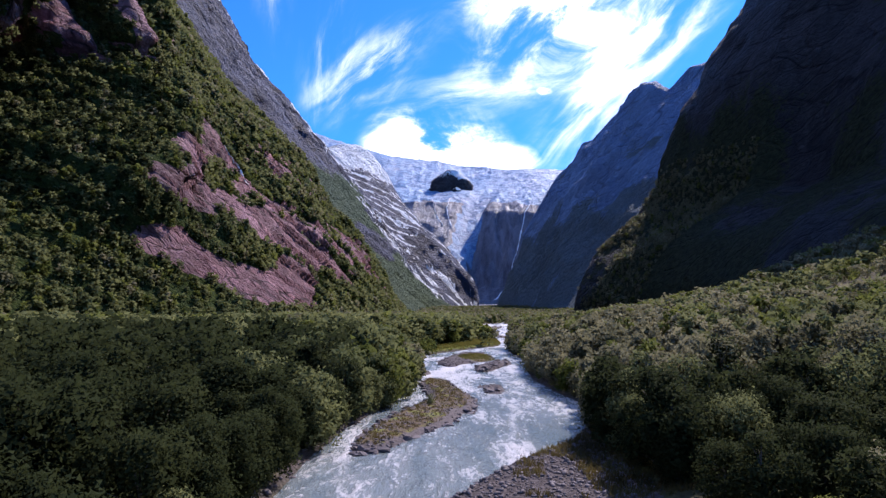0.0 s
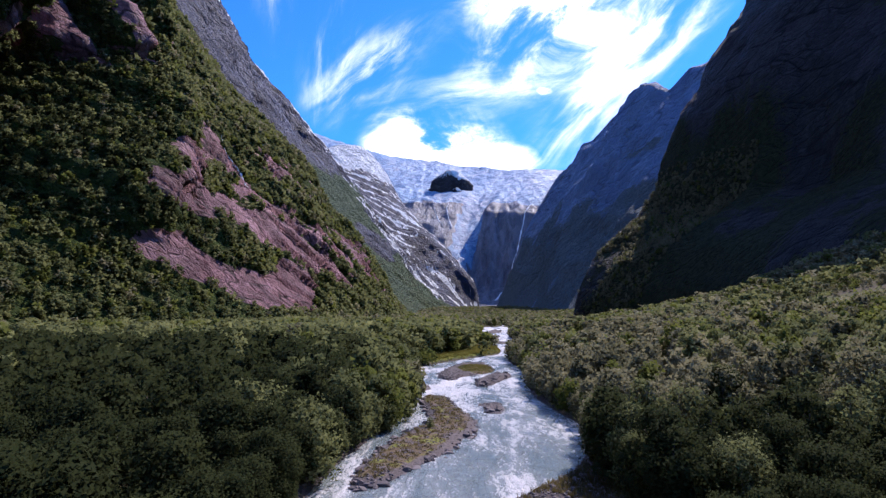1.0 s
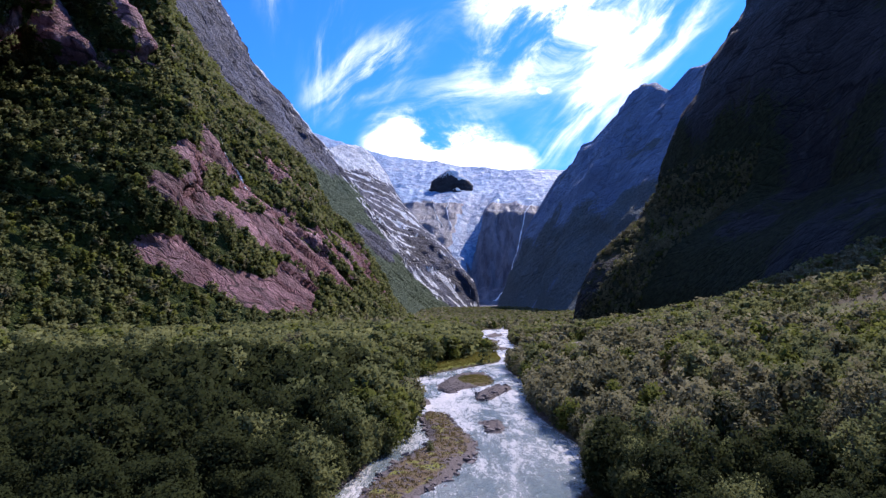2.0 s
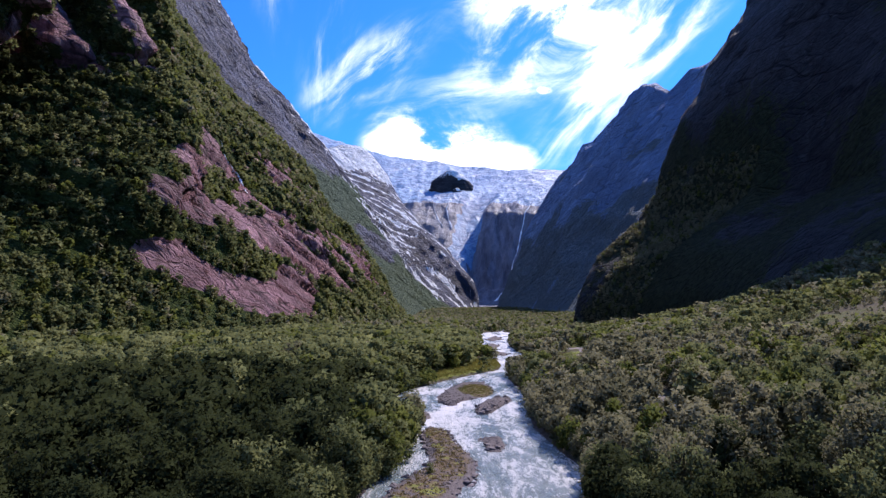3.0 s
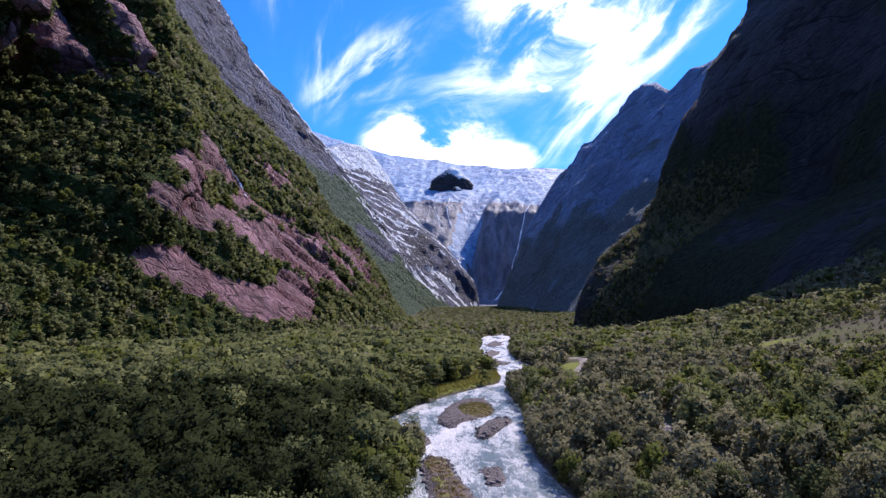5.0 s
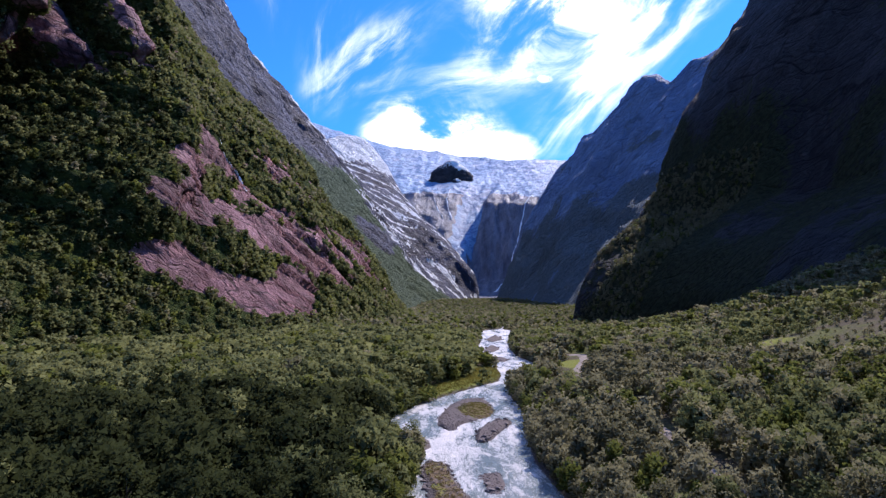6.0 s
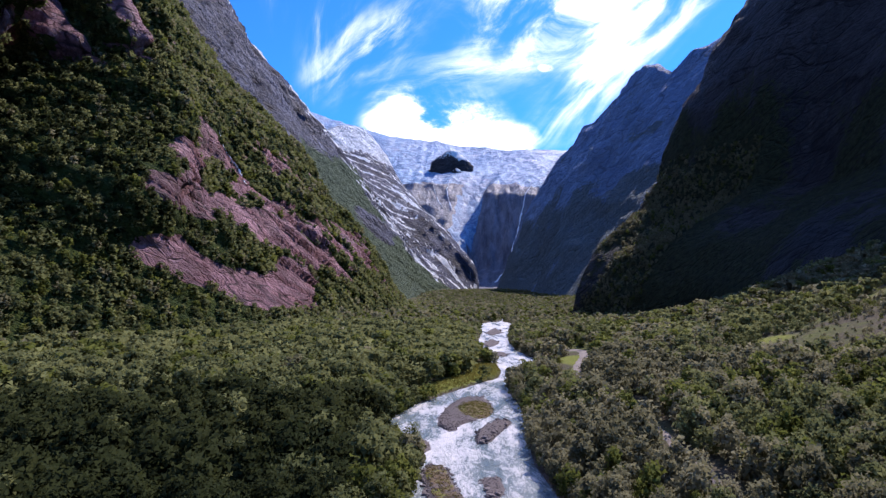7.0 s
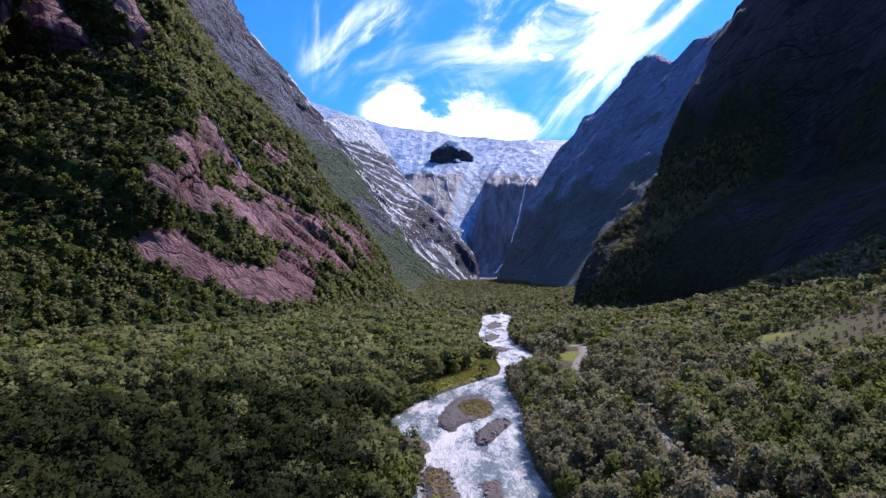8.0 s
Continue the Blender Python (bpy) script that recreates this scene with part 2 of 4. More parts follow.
def stone_material(name, dark, light):
    k = material(name, 0.75, 0.4)
    rnd = k.add("ShaderNodeNewGeometry").outputs["Random Per Island"]
    per = k.add("ShaderNodeObjectInfo").outputs["Random"]
    v = k.noise(k.where, 6.0, 6.0)
    tone = k.math("ADD", k.math("MULTIPLY", v, 0.4), k.math("ADD", k.math("MULTIPLY", rnd, 0.4), k.math("MULTIPLY", per, 0.2)))
    k.put(k.bsdf.inputs["Base Color"], k.mix(tone, dark, light))
    bump(k, v, 0.6, 0.04)
    return k.m


def bar_material():
    k = material("gravel_and_sedge", 0.9, 0.2)
    a, b = k.noise(k.where, 0.5, 5.0), k.noise(k.where, 6.0, 5.0)
    grav = k.mix(k.ramp(b, 0.3, 0.7), (0.060, 0.050, 0.049), (0.17, 0.143, 0.14))
    rust = k.mix(k.ramp(b, 0.3, 0.7), (0.080, 0.055, 0.034), (0.16, 0.115, 0.065))
    lawn = k.mix(k.ramp(b, 0.3, 0.7), (0.10, 0.12, 0.02), (0.21, 0.20, 0.05))
    sedge = k.mix(k.ramp(a, 0.52, 0.66), rust, lawn)
    cut = k.math("ADD", k.attribute("meadow"), k.math("MULTIPLY", k.math("SUBTRACT", a, 0.5), 1.3))
    k.put(k.bsdf.inputs["Base Color"], k.mix(k.ramp(cut, 0.4, 0.6), grav, sedge))
    bump(k, b, 0.8, 0.12)
    return k.m


def path_material():
    k = material("trodden_gravel", 0.95, 0.15)
    a, b = k.noise(k.where, 0.6, 4.0), k.noise(k.where, 9.0, 5.0)
    k.put(k.bsdf.inputs["Base Color"], k.mix(k.ramp(k.math("ADD", k.math("MULTIPLY", a, 0.6), k.math("MULTIPLY", b, 0.4)), 0.3, 0.7), (0.15, 0.125, 0.11), (0.32, 0.28, 0.25)))
    bump(k, b, 0.5, 0.03)
    return k.m


def fall_material():
    k = material("falling_water", 0.6, 0.3)
    v = k.noise(k.mapping(k.where, scale=(1, 1, 0.15)), 0.35, 5.0)
    k.put(k.bsdf.inputs["Base Color"], k.mix(v, (0.62, 0.66, 0.70), (0.85, 0.87, 0.90)))
    bump(k, v, 0.6, 1.0)
    return k.m


BARK, GROUND, WATER = bark_material(), ground_material(), water_material()
STONE, BAR, TRAIL, FALL, ICE = stone_material("river_stone", (0.030, 0.025, 0.026), (0.19, 0.155, 0.158)), bar_material(), path_material(), fall_material(), ice_material()
TURF = ((0.022, 0.040, 0.012), (0.066, 0.090, 0.024))
SLAB = rock_material("pink_gneiss", (0.20, 0.098, 0.120), (0.76, 0.44, 0.51), TURF, 0.02, 0.0, 0.6, 0.05, depth=1.7)
# grey gneiss; the blue tint of rock and turf paints in haze
HAZE_GREY_ROCK = rock_material("haze_grey_gneiss", (0.034, 0.042, 0.080), (0.18, 0.205, 0.32), ((0.065, 0.092, 0.064), (0.14, 0.18, 0.115)), 0.008, 0.3, 0.6, 0.012, (0.02, 0.02, 0.026), (0.05, 0.048, 0.06), depth=3.2)
# pale blue of rock and turf stands in for distance haze
HAZE_BLUE_ROCK = rock_material("haze_blue_gneiss", (0.17, 0.26, 0.44), (0.33, 0.46, 0.68), ((0.10, 0.135, 0.16), (0.18, 0.22, 0.24)), 0.008, 0.0, 0.7, 0.012, (0.11, 0.15, 0.23), (0.15, 0.20, 0.30), depth=2.5)
# near-black rock and turf, set this dark to deepen the right wall's shade
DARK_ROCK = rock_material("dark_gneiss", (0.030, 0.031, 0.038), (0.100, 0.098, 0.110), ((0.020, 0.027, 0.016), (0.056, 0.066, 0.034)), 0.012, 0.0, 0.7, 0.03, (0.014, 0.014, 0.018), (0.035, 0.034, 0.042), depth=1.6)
SNOW = material("old_snow", 0.6, 0.3)
SNOW.put(SNOW.bsdf.inputs["Base Color"], SNOW.mix(SNOW.noise(SNOW.where, 0.03, 6.0), (0.72, 0.77, 0.84), (0.88, 0.89, 0.91)))
SNOW = SNOW.m

# ---- mesh helpers ----


def hash3(i, j, k, seed):
    h = (i * 374761393 + j * 668265263 + k * 2147483647 + seed * 1274126177) & 0xFFFFFFFF
    h = ((h ^ (h >> 13)) * 1274126177) & 0xFFFFFFFF
    return ((h ^ (h >> 16)) & 0xFFFF) / 65535.0


def value_noise(p, seed=0):
    c = np.floor(p).astype(np.int64)
    f = p - c
    f = f * f * (3 - 2 * f)
    out = 0
    for a in (0, 1):
        for b in (0, 1):
            for d in (0, 1):
                w = np.abs(1 - a - f[:, 0]) * np.abs(1 - b - f[:, 1]) * np.abs(1 - d - f[:, 2])
                out = out + w * hash3(c[:, 0] + a, c[:, 1] + b, c[:, 2] + d, seed)
    return out


def fbm(p, scale, octaves=5, gain=0.5, seed=0, ridged=False):
    """Fractal noise about 0, from -1 to 1, at points p (n, 3); scale in metres of the widest form."""
    p = np.asarray(p, float) / scale
    total, amp, norm = 0, 1.0, 0
    for o in range(octaves):
        v = value_noise(p + 17.3 * o, seed + o) * 2 - 1
        total, norm = total + amp * ((1 - 2 * np.abs(v)) if ridged else v), norm + amp
        p, amp = p * 2.03, amp * gain
    return total / norm


def lerp(v, table):
    """Piecewise straight interpolation of a table of (at, value)."""
    a = np.array(table, float)
    return np.interp(v, a[:, 0], a[:, 1])


def smooth(v, lo, hi):
    s = np.clip((np.asarray(v, float) - lo) / (hi - lo), 0, 1)
    return s * s * (3 - 2 * s)


def mesh_of(name, verts, faces, mats, index=None, shade=False, normals=None, **attributes):
    """A mesh from arrays; faces (n, 3) or (n, 4)."""
    verts, faces = np.asarray(verts, np.float32), np.asarray(faces, np.int32)
    me = bpy.data.meshes.new(name)
    me.vertices.add(len(verts))
    me.vertices.foreach_set("co", verts.ravel())
    me.loops.add(faces.size)
    me.loops.foreach_set("vertex_index", faces.ravel())
    me.polygons.add(len(faces))
    me.polygons.foreach_set("loop_start", np.arange(0, faces.size, faces.shape[1], dtype=np.int32))
    for m in mats if isinstance(mats, (list, tuple)) else [mats]:
        me.materials.append(m)
    if index is not None:
        me.polygons.foreach_set("material_index", np.asarray(index, np.int32))
    me.update(calc_edges=True)
    for key, value in attributes.items():
        me.attributes.new(key, "FLOAT", "POINT").data.foreach_set("value", np.asarray(value, np.float32))
    if normals is not None:
        me.attributes.new("custom_normal", "FLOAT_VECTOR", "POINT").data.foreach_set("vector", np.asarray(normals, np.float32).ravel())
    if shade:
        me.polygons.foreach_set("use_smooth", np.ones(len(faces), bool))
    return me


def grid_faces(rows, cols):
    a = (np.arange(rows - 1)[:, None] * cols + np.arange(cols - 1)[None, :]).ravel()
    return np.stack([a, a + 1, a + cols + 1, a + cols], 1)


def steps(*runs):
    """Positions along a line: runs of (from, to, step), ending at the last 'to'."""
    out = [np.arange(a, b - 1e-6, s) for a, b, s in runs]
    return np.concatenate(out + [[runs[-1][1]]])


def part(name, me, parent, label=""):
    ob = new(name, me)
    ob.parent = parent
    return tagged(ob, label=label)


# ---- the plan: river banks, path, ground height ----
LEFT_BANK = [(-300, -11), (20, -10), (37, -10.4), (45, -10.5), (55, -9.8), (66, -8.2), (75, -6.3), (85, -4.8), (97, -4.3), (110, -7),
             (122, -11.2), (131, -12), (145, -8.8), (155, -3.5), (167, 2.5), (180, 10), (192, 17.5), (205, 20), (224, 20.4), (244, 16.5),
             (282, 15.5), (310, 16.5), (360, 22.5), (432, 26.4), (480, 30), (500, 33), (515, 40), (530, 50.5), (700, 75.5), (1200, 94), (2450, 150)]
RIGHT_BANK = [(-300, 2), (30, 0), (37, 0.2), (41, 2.5), (45, 4.8), (49, 8), (52.5, 10.8), (57, 13), (66, 16), (75, 16.6), (85, 15.5),
              (97, 14.8), (110, 15.5), (122, 17), (145, 18.6), (167, 18), (180, 20), (192, 23), (205, 26), (224, 33), (244, 38),
              (282, 34), (341, 37), (432, 51), (480, 56), (500, 57), (515, 56), (530, 52.5), (700, 77), (1200, 95.5), (2450, 152)]
TRAIL_LINE = [(-40, 30), (40, 34), (93, 36.1), (109, 37.6), (125, 37.0), (142, 37.2), (160, 36.0), (172, 38), (191, 43.5), (215, 51),
              (237, 55.5), (246, 54), (252, 50), (262, 52), (330, 75), (420, 95)]


def left_bank(y):
    return lerp(y, LEFT_BANK)


def right_bank(y):
    return lerp(y, RIGHT_BANK)


def trail_x(y):
    return lerp(y, TRAIL_LINE)


APRON = [(0, 0), (6, 0.8), (20, 3.6), (35, 5.6), (76, 12.0), (118, 24), (156, 40), (240, 78)]


def ground_z(x, y):
    x, y = np.asarray(x, float), np.asarray(y, float)
    l, r = left_bank(y), right_bank(y)
    shore = np.where(y < 56, np.maximum(r, 12.5), r)        # gravel bank beside the water there
    out_l, out_r = l - x, x - r
    z = np.full(x.shape, -0.7)
    z = np.where(out_l > -1.5, -0.7 + 1.5 * smooth(out_l, -1.5, 1.6) + 0.9 * smooth(out_l, 2, 30), z)
    bank = -0.7 + 1.0 * smooth(out_r, -1.2, 1.2)
    fan = lerp(x - shore, APRON) * (1 - 0.75 * smooth(y, 260, 430)) * (0.45 + 0.55 * smooth(y, 20, 110))
    z = np.where(out_r > -1.2, bank + np.where(x > shore, fan, 0) + 0.3 * smooth(x - shore, 0, 2), z)
    z = z + 26 * smooth(y, 900, 2500)
    pts = np.stack([x.ravel(), y.ravel(), 0 * x.ravel()], 1)
    land = np.minimum(smooth(np.maximum(out_l, out_r), 1, 8), 1)
    return z + land * 0.5 * fbm(pts, 14, 3, seed=5).reshape(x.shape)


def meadow_mask(x, y):
    """Open sedge by the river bend, a clearing on the right-hand slope, a strip beside the trail."""
    m = smooth(1 - ((x - left_bank(y) + 4) / 8) ** 2, 0, 0.6) * smooth(y, 150, 164) * (1 - smooth(y, 214, 234)) * smooth(left_bank(y) + 0.5 - x, 0, 1)
    m = np.maximum(m, 1 - smooth(np.hypot((x - 99) / 5, (y - 178) / 8), 0.6, 1.1))
    m = np.maximum(m, 0.46 * (1 - smooth(np.hypot((x - 140) / 30, (y - 200 - 0.45 * (x - 140)) / 4), 0.6, 1.1)))
    m = np.maximum(m, (1 - smooth(np.hypot((x - 47) / 6, (y - 205) / 26), 0.8, 1.1)))
    return m


# ---- ground ----
gy = steps((-300, 20, 12), (20, 140, 1.2), (140, 260, 2.0), (260, 560, 4), (560, 1200, 14), (1200, 2700, 40))
gx = steps((-900, -160, 30), (-160, -40, 3), (-40, -14, 1.2), (-14, 24, 0.8), (24, 60, 1.4), (60, 200, 3), (200, 900, 30))
GX, GY = np.meshgrid(gx, gy)
GZ = ground_z(GX, GY)
gravel = np.maximum(1 - smooth(np.abs(GX - (left_bank(GY) - 0.1)), 0.2, 0.9),
                    smooth(GX - right_bank(GY), -1.5, -0.5) * (1 - smooth(GX - np.where(GY < 56, np.maximum(right_bank(GY), 12), right_bank(GY)), 0.2, 1.4)))
ground = new("ground", mesh_of("ground", np.stack([GX, GY, GZ], -1).reshape(-1, 3), grid_faces(len(gy), len(gx)), GROUND, shade=True,
                               meadow=meadow_mask(GX, GY).ravel(), gravel=gravel.ravel()))
tagged(ground, "mossy valley floor of dark soil, grass and gravel", "ground", kind="structure")

# ---- river ----
wy = steps((-60, 30, 1.0), (30, 110, 0.42), (110, 250, 0.8), (250, 560, 2.0), (560, 2450, 20))
ws = np.linspace(-0.04, 1.04, 64)
WY, WS = np.meshgrid(wy, ws, indexing="ij")
WX = left_bank(WY) + (right_bank(WY) - left_bank(WY)) * WS
flow = np.stack([WX.ravel(), WY.ravel() * 0.45, 0 * WX.ravel()], 1)
RAPIDS = [(-60, 0.1), (45, 0.15), (60, 0.35), (85, 0.45), (110, 0.42), (130, 0.42), (150, 0.45), (180, 0.5), (250, 0.62), (560, 0.8), (1400, 1.6)]
rapid = lerp(WY, RAPIDS).ravel() + 0.5 * fbm(flow, 9, 3, seed=31)
chop = 0.16 * fbm(flow, 2.6, 4, 0.55, 11, True) + 0.10 * fbm(flow, 0.9, 3, 0.5, 21)
WZ = (0.5 + 0.6 * np.clip(rapid, 0, 1.5)) * chop - 0.05 + 26 * smooth(WY, 900, 2500).ravel()
river = new("water", mesh_of("river", np.stack([WX.ravel(), WY.ravel(), WZ], 1), grid_faces(len(wy), len(ws)), WATER, shade=True, rapid=rapid))
tagged(river, "milky turquoise glacial river with white rapids", "river", kind="structure")


# ---- mountains: slopes swept along the valley, with relief ----
def beds(P, thick, dip, seed):
    """Beds of rock that dip up the valley: the share of each bed, 0 at its foot to 1 at its broken edge, and its strength."""
    w = (P[:, 2] + dip * P[:, 1]) / thick + 0.7 * fbm(P * (1, 0.5, 1), thick * 6, 5, 0.55, seed)
    strength = smooth(fbm(P, thick * 5, 3, 0.5, seed + 5), -0.35, 0.25)
    return w - np.floor(w), strength


def hillside(name, rows_y, cols, surface, mat, relief, label, bedded=None, quiet=None, **masks):
    """surface(Y, S) gives X, Z; relief is a list of (size, height, ridged, stretch in z)."""
    Y, S = np.meshgrid(rows_y, cols, indexing="ij")
    X, Z = surface(Y, S)
    shape = Y.shape
    P = np.stack([X.ravel(), Y.ravel(), Z.ravel()], 1)
    off = np.zeros(len(P))
    for n, (size, height, ridged, stretch, *dip) in enumerate(relief):
        Q = P * np.array((1, 1, stretch))
        if dip and dip[0] is None:                 # ribs that run down the fall line
            Q = np.stack([0 * P[:, 0], P[:, 1] + 12 * fbm(P, 90, 3, 0.5, 61 + n), P[:, 2] * stretch], 1)
        elif dip:                                  # beds that dip up the valley
            Q = np.stack([P[:, 0], P[:, 1] * 0.4, (P[:, 2] + dip[0] * P[:, 1]) * stretch], 1)
        off += height * fbm(Q, size, 5, 0.5, 40 + 7 * n + len(name), ridged)
    ledges = np.zeros(len(P))
    for thick, height, dip, seed in bedded or ():
        share, strength = beds(P, thick, dip, seed)
        ledges = ledges + height * strength * ((1 - share) ** 1.4 - 0.35)
    if quiet:
        ledges = ledges * (1 - quiet(P[:, 1], P[:, 2]))
    du = np.gradient(P.reshape(*shape, 3), axis=0)
    dv = np.gradient(P.reshape(*shape, 3), axis=1)
    nrm = np.cross(du, dv).reshape(-1, 3)
    nrm /= np.maximum(np.linalg.norm(nrm, axis=1, keepdims=True), 1e-6)
    nrm *= np.where(nrm[:, 2:] < 0, -1, 1)
    foot = smooth(P[:, 2], 0, 110)
    P = P + nrm * (off * (0.12 + 0.88 * foot) + ledges * smooth(P[:, 2], 2, 22))[:, None]
    at = {k: f(P, off, nrm) for k, f in masks.items()}
    ob = new(name, mesh_of(name, P, grid_faces(*shape), mat, shade=True, **at))
    tagged(ob, label, "mountain", kind="structure")
    return ob, P.reshape(*shape, 3), {k: v.reshape(shape) for k, v in at.items()}


# near left-hand mountain: profile of its spur, and how far the slope steps back towards the camera
LEFT_SPUR = [(-720, 930), (-520, 690), (-430, 520), (-342, 387), (-274, 300), (-219, 235), (-166, 175), (-140, 122), (-98, 68), (-80, 32), (-62, 10), (-48, 1), (-36, -6)]
LEFT_SHIFT = [(-500, 210), (0, 170), (150, 128), (282, 90), (330, 68), (394, 46), (493, 30), (620, 0), (700, -4), (900, -10)]
LEFT_END = [(-720, 900), (-520, 760), (-342, 705), (-274, 680), (-219, 660), (-166, 645), (-140, 665), (-93, 790), (-69, 850), (-40, 880)]


GULLY = [(40, 228), (55, 238), (82, 256), (111, 288), (141, 312), (174, 332), (202, 345), (320, 400)]


def cliff_band(y, z):
    """Upright cliffs high on the near end of the slope: 0 below them, 1 on them."""
    return smooth(z - 150 - 0.58 * (y - 325), -6, 12) * (1 - smooth(y, 395, 425))


def fluting(y, z):
    """Pillars and clefts that run straight up a cliff: 1 on a pillar, -1 in a cleft."""
    warp = fbm(np.stack([y, z * 0.15, 0 * z], 1), 40, 4, 0.55, 93)
    return np.tanh(2.2 * np.sin(y / 5.6 + 3.4 * warp) + 1.2 * warp)


def left_surface(Y, S):
    z = lerp(S, LEFT_SPUR)
    past = np.maximum(Y - lerp(S, LEFT_END), 0)
    aside = Y - lerp(z, GULLY)
    gully = np.exp(-(aside / np.where(aside > 0, 32, 20)) ** 2) * smooth(z, 25, 75)
    rib = np.exp(-((aside - 70) / 32) ** 2) * smooth(z, 45, 105) * (1 - smooth(z, 230, 300))
    flutes = fluting(Y.ravel(), z.ravel()).reshape(Y.shape)
    wall = 0.86 * np.clip(z - 146 - 0.58 * (Y - 325), 0, 80) * smooth(Y, 270, 300) * (1 - smooth(Y, 425, 470))
    return S - lerp(Y, LEFT_SHIFT) - past * 0.4 - 66 * gully + 22 * rib + wall + 13 * flutes * cliff_band(Y, z), z - past * 2.2


BARE = [(318, 50, 14, 9, 0.1), (334, 45, 18, 14, -0.1), (358, 36, 26, 11, -0.2), (395, 30, 34, 12, -0.1), (435, 27, 34, 13, -0.1), (455, 40, 28, 11, -0.2),
        (332, 84, 18, 12, -0.1), (345, 35, 24, 7, -0.2), (385, 23, 34, 8, -0.1), (360, 88, 26, 18, 0.1), (370, 110, 20, 18, 0.3), (400, 84, 20, 12, 0.0), (424, 138, 30, 16, 0.35), (455, 130, 14, 22, -0.6),
        (425, 74, 24, 12, -0.2), (462, 74, 30, 12, -0.2), (478, 58, 26, 8, -0.3), (525, 54, 34, 9, -0.3), (560, 76, 32, 9, -0.35), (640, 66, 40, 9, -0.35), (734, 33, 24, 7, -0.2)]
CRAGS = [(455, 84, 45, 28, -0.1), (525, 78, 75, 32, -0.15), (600, 70, 80, 34, -0.2), (685, 66, 75, 30, -0.2), (560, 145, 80, 24, 0.0), (470, 138, 40, 16, 0.3),
         (440, 205, 20, 10, 0.3), (500, 245, 30, 10, 0.4)]


def left_green(P, off, nrm):
    """Turf and scrub everywhere but on the slabs and cliffs; broken crags between them."""
    dip = np.stack([P[:, 0], P[:, 1] * 0.45, (P[:, 2] + 0.45 * P[:, 1]) * 1.6], 1)
    rag = fbm(dip, 42, 5, 0.6, 77)
    fine = fbm(dip, 13, 4, 0.6, 79)
    bare = np.zeros(len(P))
    for y, z, ry, rz, lean in BARE:
        d = np.hypot((P[:, 1] - y) / ry, (P[:, 2] - z - lean * (P[:, 1] - y)) / rz) + 0.5 * rag + 0.3 * fine
        bare = np.maximum(bare, 1.15 * (1 - smooth(d, 0.8, 1.3)))
    crag = np.zeros(len(P))
    for y, z, ry, rz, lean in CRAGS:
        d = np.hypot((P[:, 1] - y) / ry, (P[:, 2] - z - lean * (P[:, 1] - y)) / rz)
        crag = np.maximum(crag, 1 - smooth(d, 0.7, 1.15))
    share, strength = beds(P, 17, 0.42, 301)
    ledge = smooth(share, 0.62, 0.86) * strength       # scrub roots on the ledges
    bare = np.maximum(bare, crag * smooth(rag + 0.8 * fine, -0.12, 0.12)) - 0.6 * ledge * smooth(rag, -0.3, 0.15)
    strip = np.exp(-((P[:, 2] - 71 + 0.19 * (P[:, 1] - 330) - 6 * rag) / 5.5) ** 2) * smooth(P[:, 1], 310, 325) * (1 - smooth(P[:, 1], 425, 450))
    strip = np.maximum(strip, 1 - smooth(np.hypot((P[:, 1] - 390) / 22, (P[:, 2] - 57) / 9) + 0.5 * rag, 0.6, 1.1))
    bare = bare - 0.9 * strip                       # scrub between the two slabs
    pillar = smooth(fluting(P[:, 1], P[:, 2]) + 0.9 * rag, 0.1, 0.7)
    bare = np.maximum(bare, cliff_band(P[:, 1], P[:, 2] - 12 * rag - 10 * fine) * 1.1 * pillar)
    return np.clip(1.0 - bare, 0, 1)


left_rows = steps((-400, 150, 25), (150, 280, 4), (280, 620, 1.7), (620, 760, 2.4), (760, 900, 4), (900, 1000, 25))
left_cols = steps((-720, -450, 12), (-450, -240, 3.5), (-240, -150, 2.0), (-150, -36, 1.2))
left_mountain, LEFT_P, LEFT_M = hillside("mountain_left", left_rows, left_cols, left_surface, SLAB, [(130, 22, False, 0.4), (44, 6, False, 0.5), (30, 4.0, True, 1.5, 0.42), (11, 2.0, True, 1.6, 0.42)],
                                         "steep wooded mountainside with bare pink rock slabs", bedded=[(17, 4.5, 0.42, 301), (6.5, 2.2, 0.42, 311)], quiet=cliff_band, green=left_green)

# far left-hand ridge closing the valley
FAR_LEFT = dict(foot=[(850, -330), (1300, -85), (1900, -8), (2400, 146), (2550, 105), (2800, 30), (3100, -120), (3500, -420)],
                crest=[(850, -700), (1300, -790), (1700, -850), (2000, -806), (2300, -713), (2600, -573), (2900, -420), (3500, -700)],
                top=[(850, 900), (1300, 1073), (1700, 1172), (2000, 1117), (2150, 985), (2300, 850), (2450, 760), (2600, 740), (2750, 790), (2900, 800), (3500, 900)])


def far_left_surface(Y, S):
    foot, crest, top = lerp(Y, FAR_LEFT["foot"]), lerp(Y, FAR_LEFT["crest"]), lerp(Y, FAR_LEFT["top"])
    power = lerp(Y, [(1300, 1.15), (1700, 1.15), (2050, 1.20), (2250, 1.05), (2400, 0.80), (2600, 0.55), (3500, 0.55)])
    s = np.minimum(S, 1)
    return foot + (crest - foot) * S, 10 * smooth(Y, 900, 2500) + top * np.maximum(s, 0) ** power - np.maximum(S - 1, 0) * 500 - 30 * (S < 0)


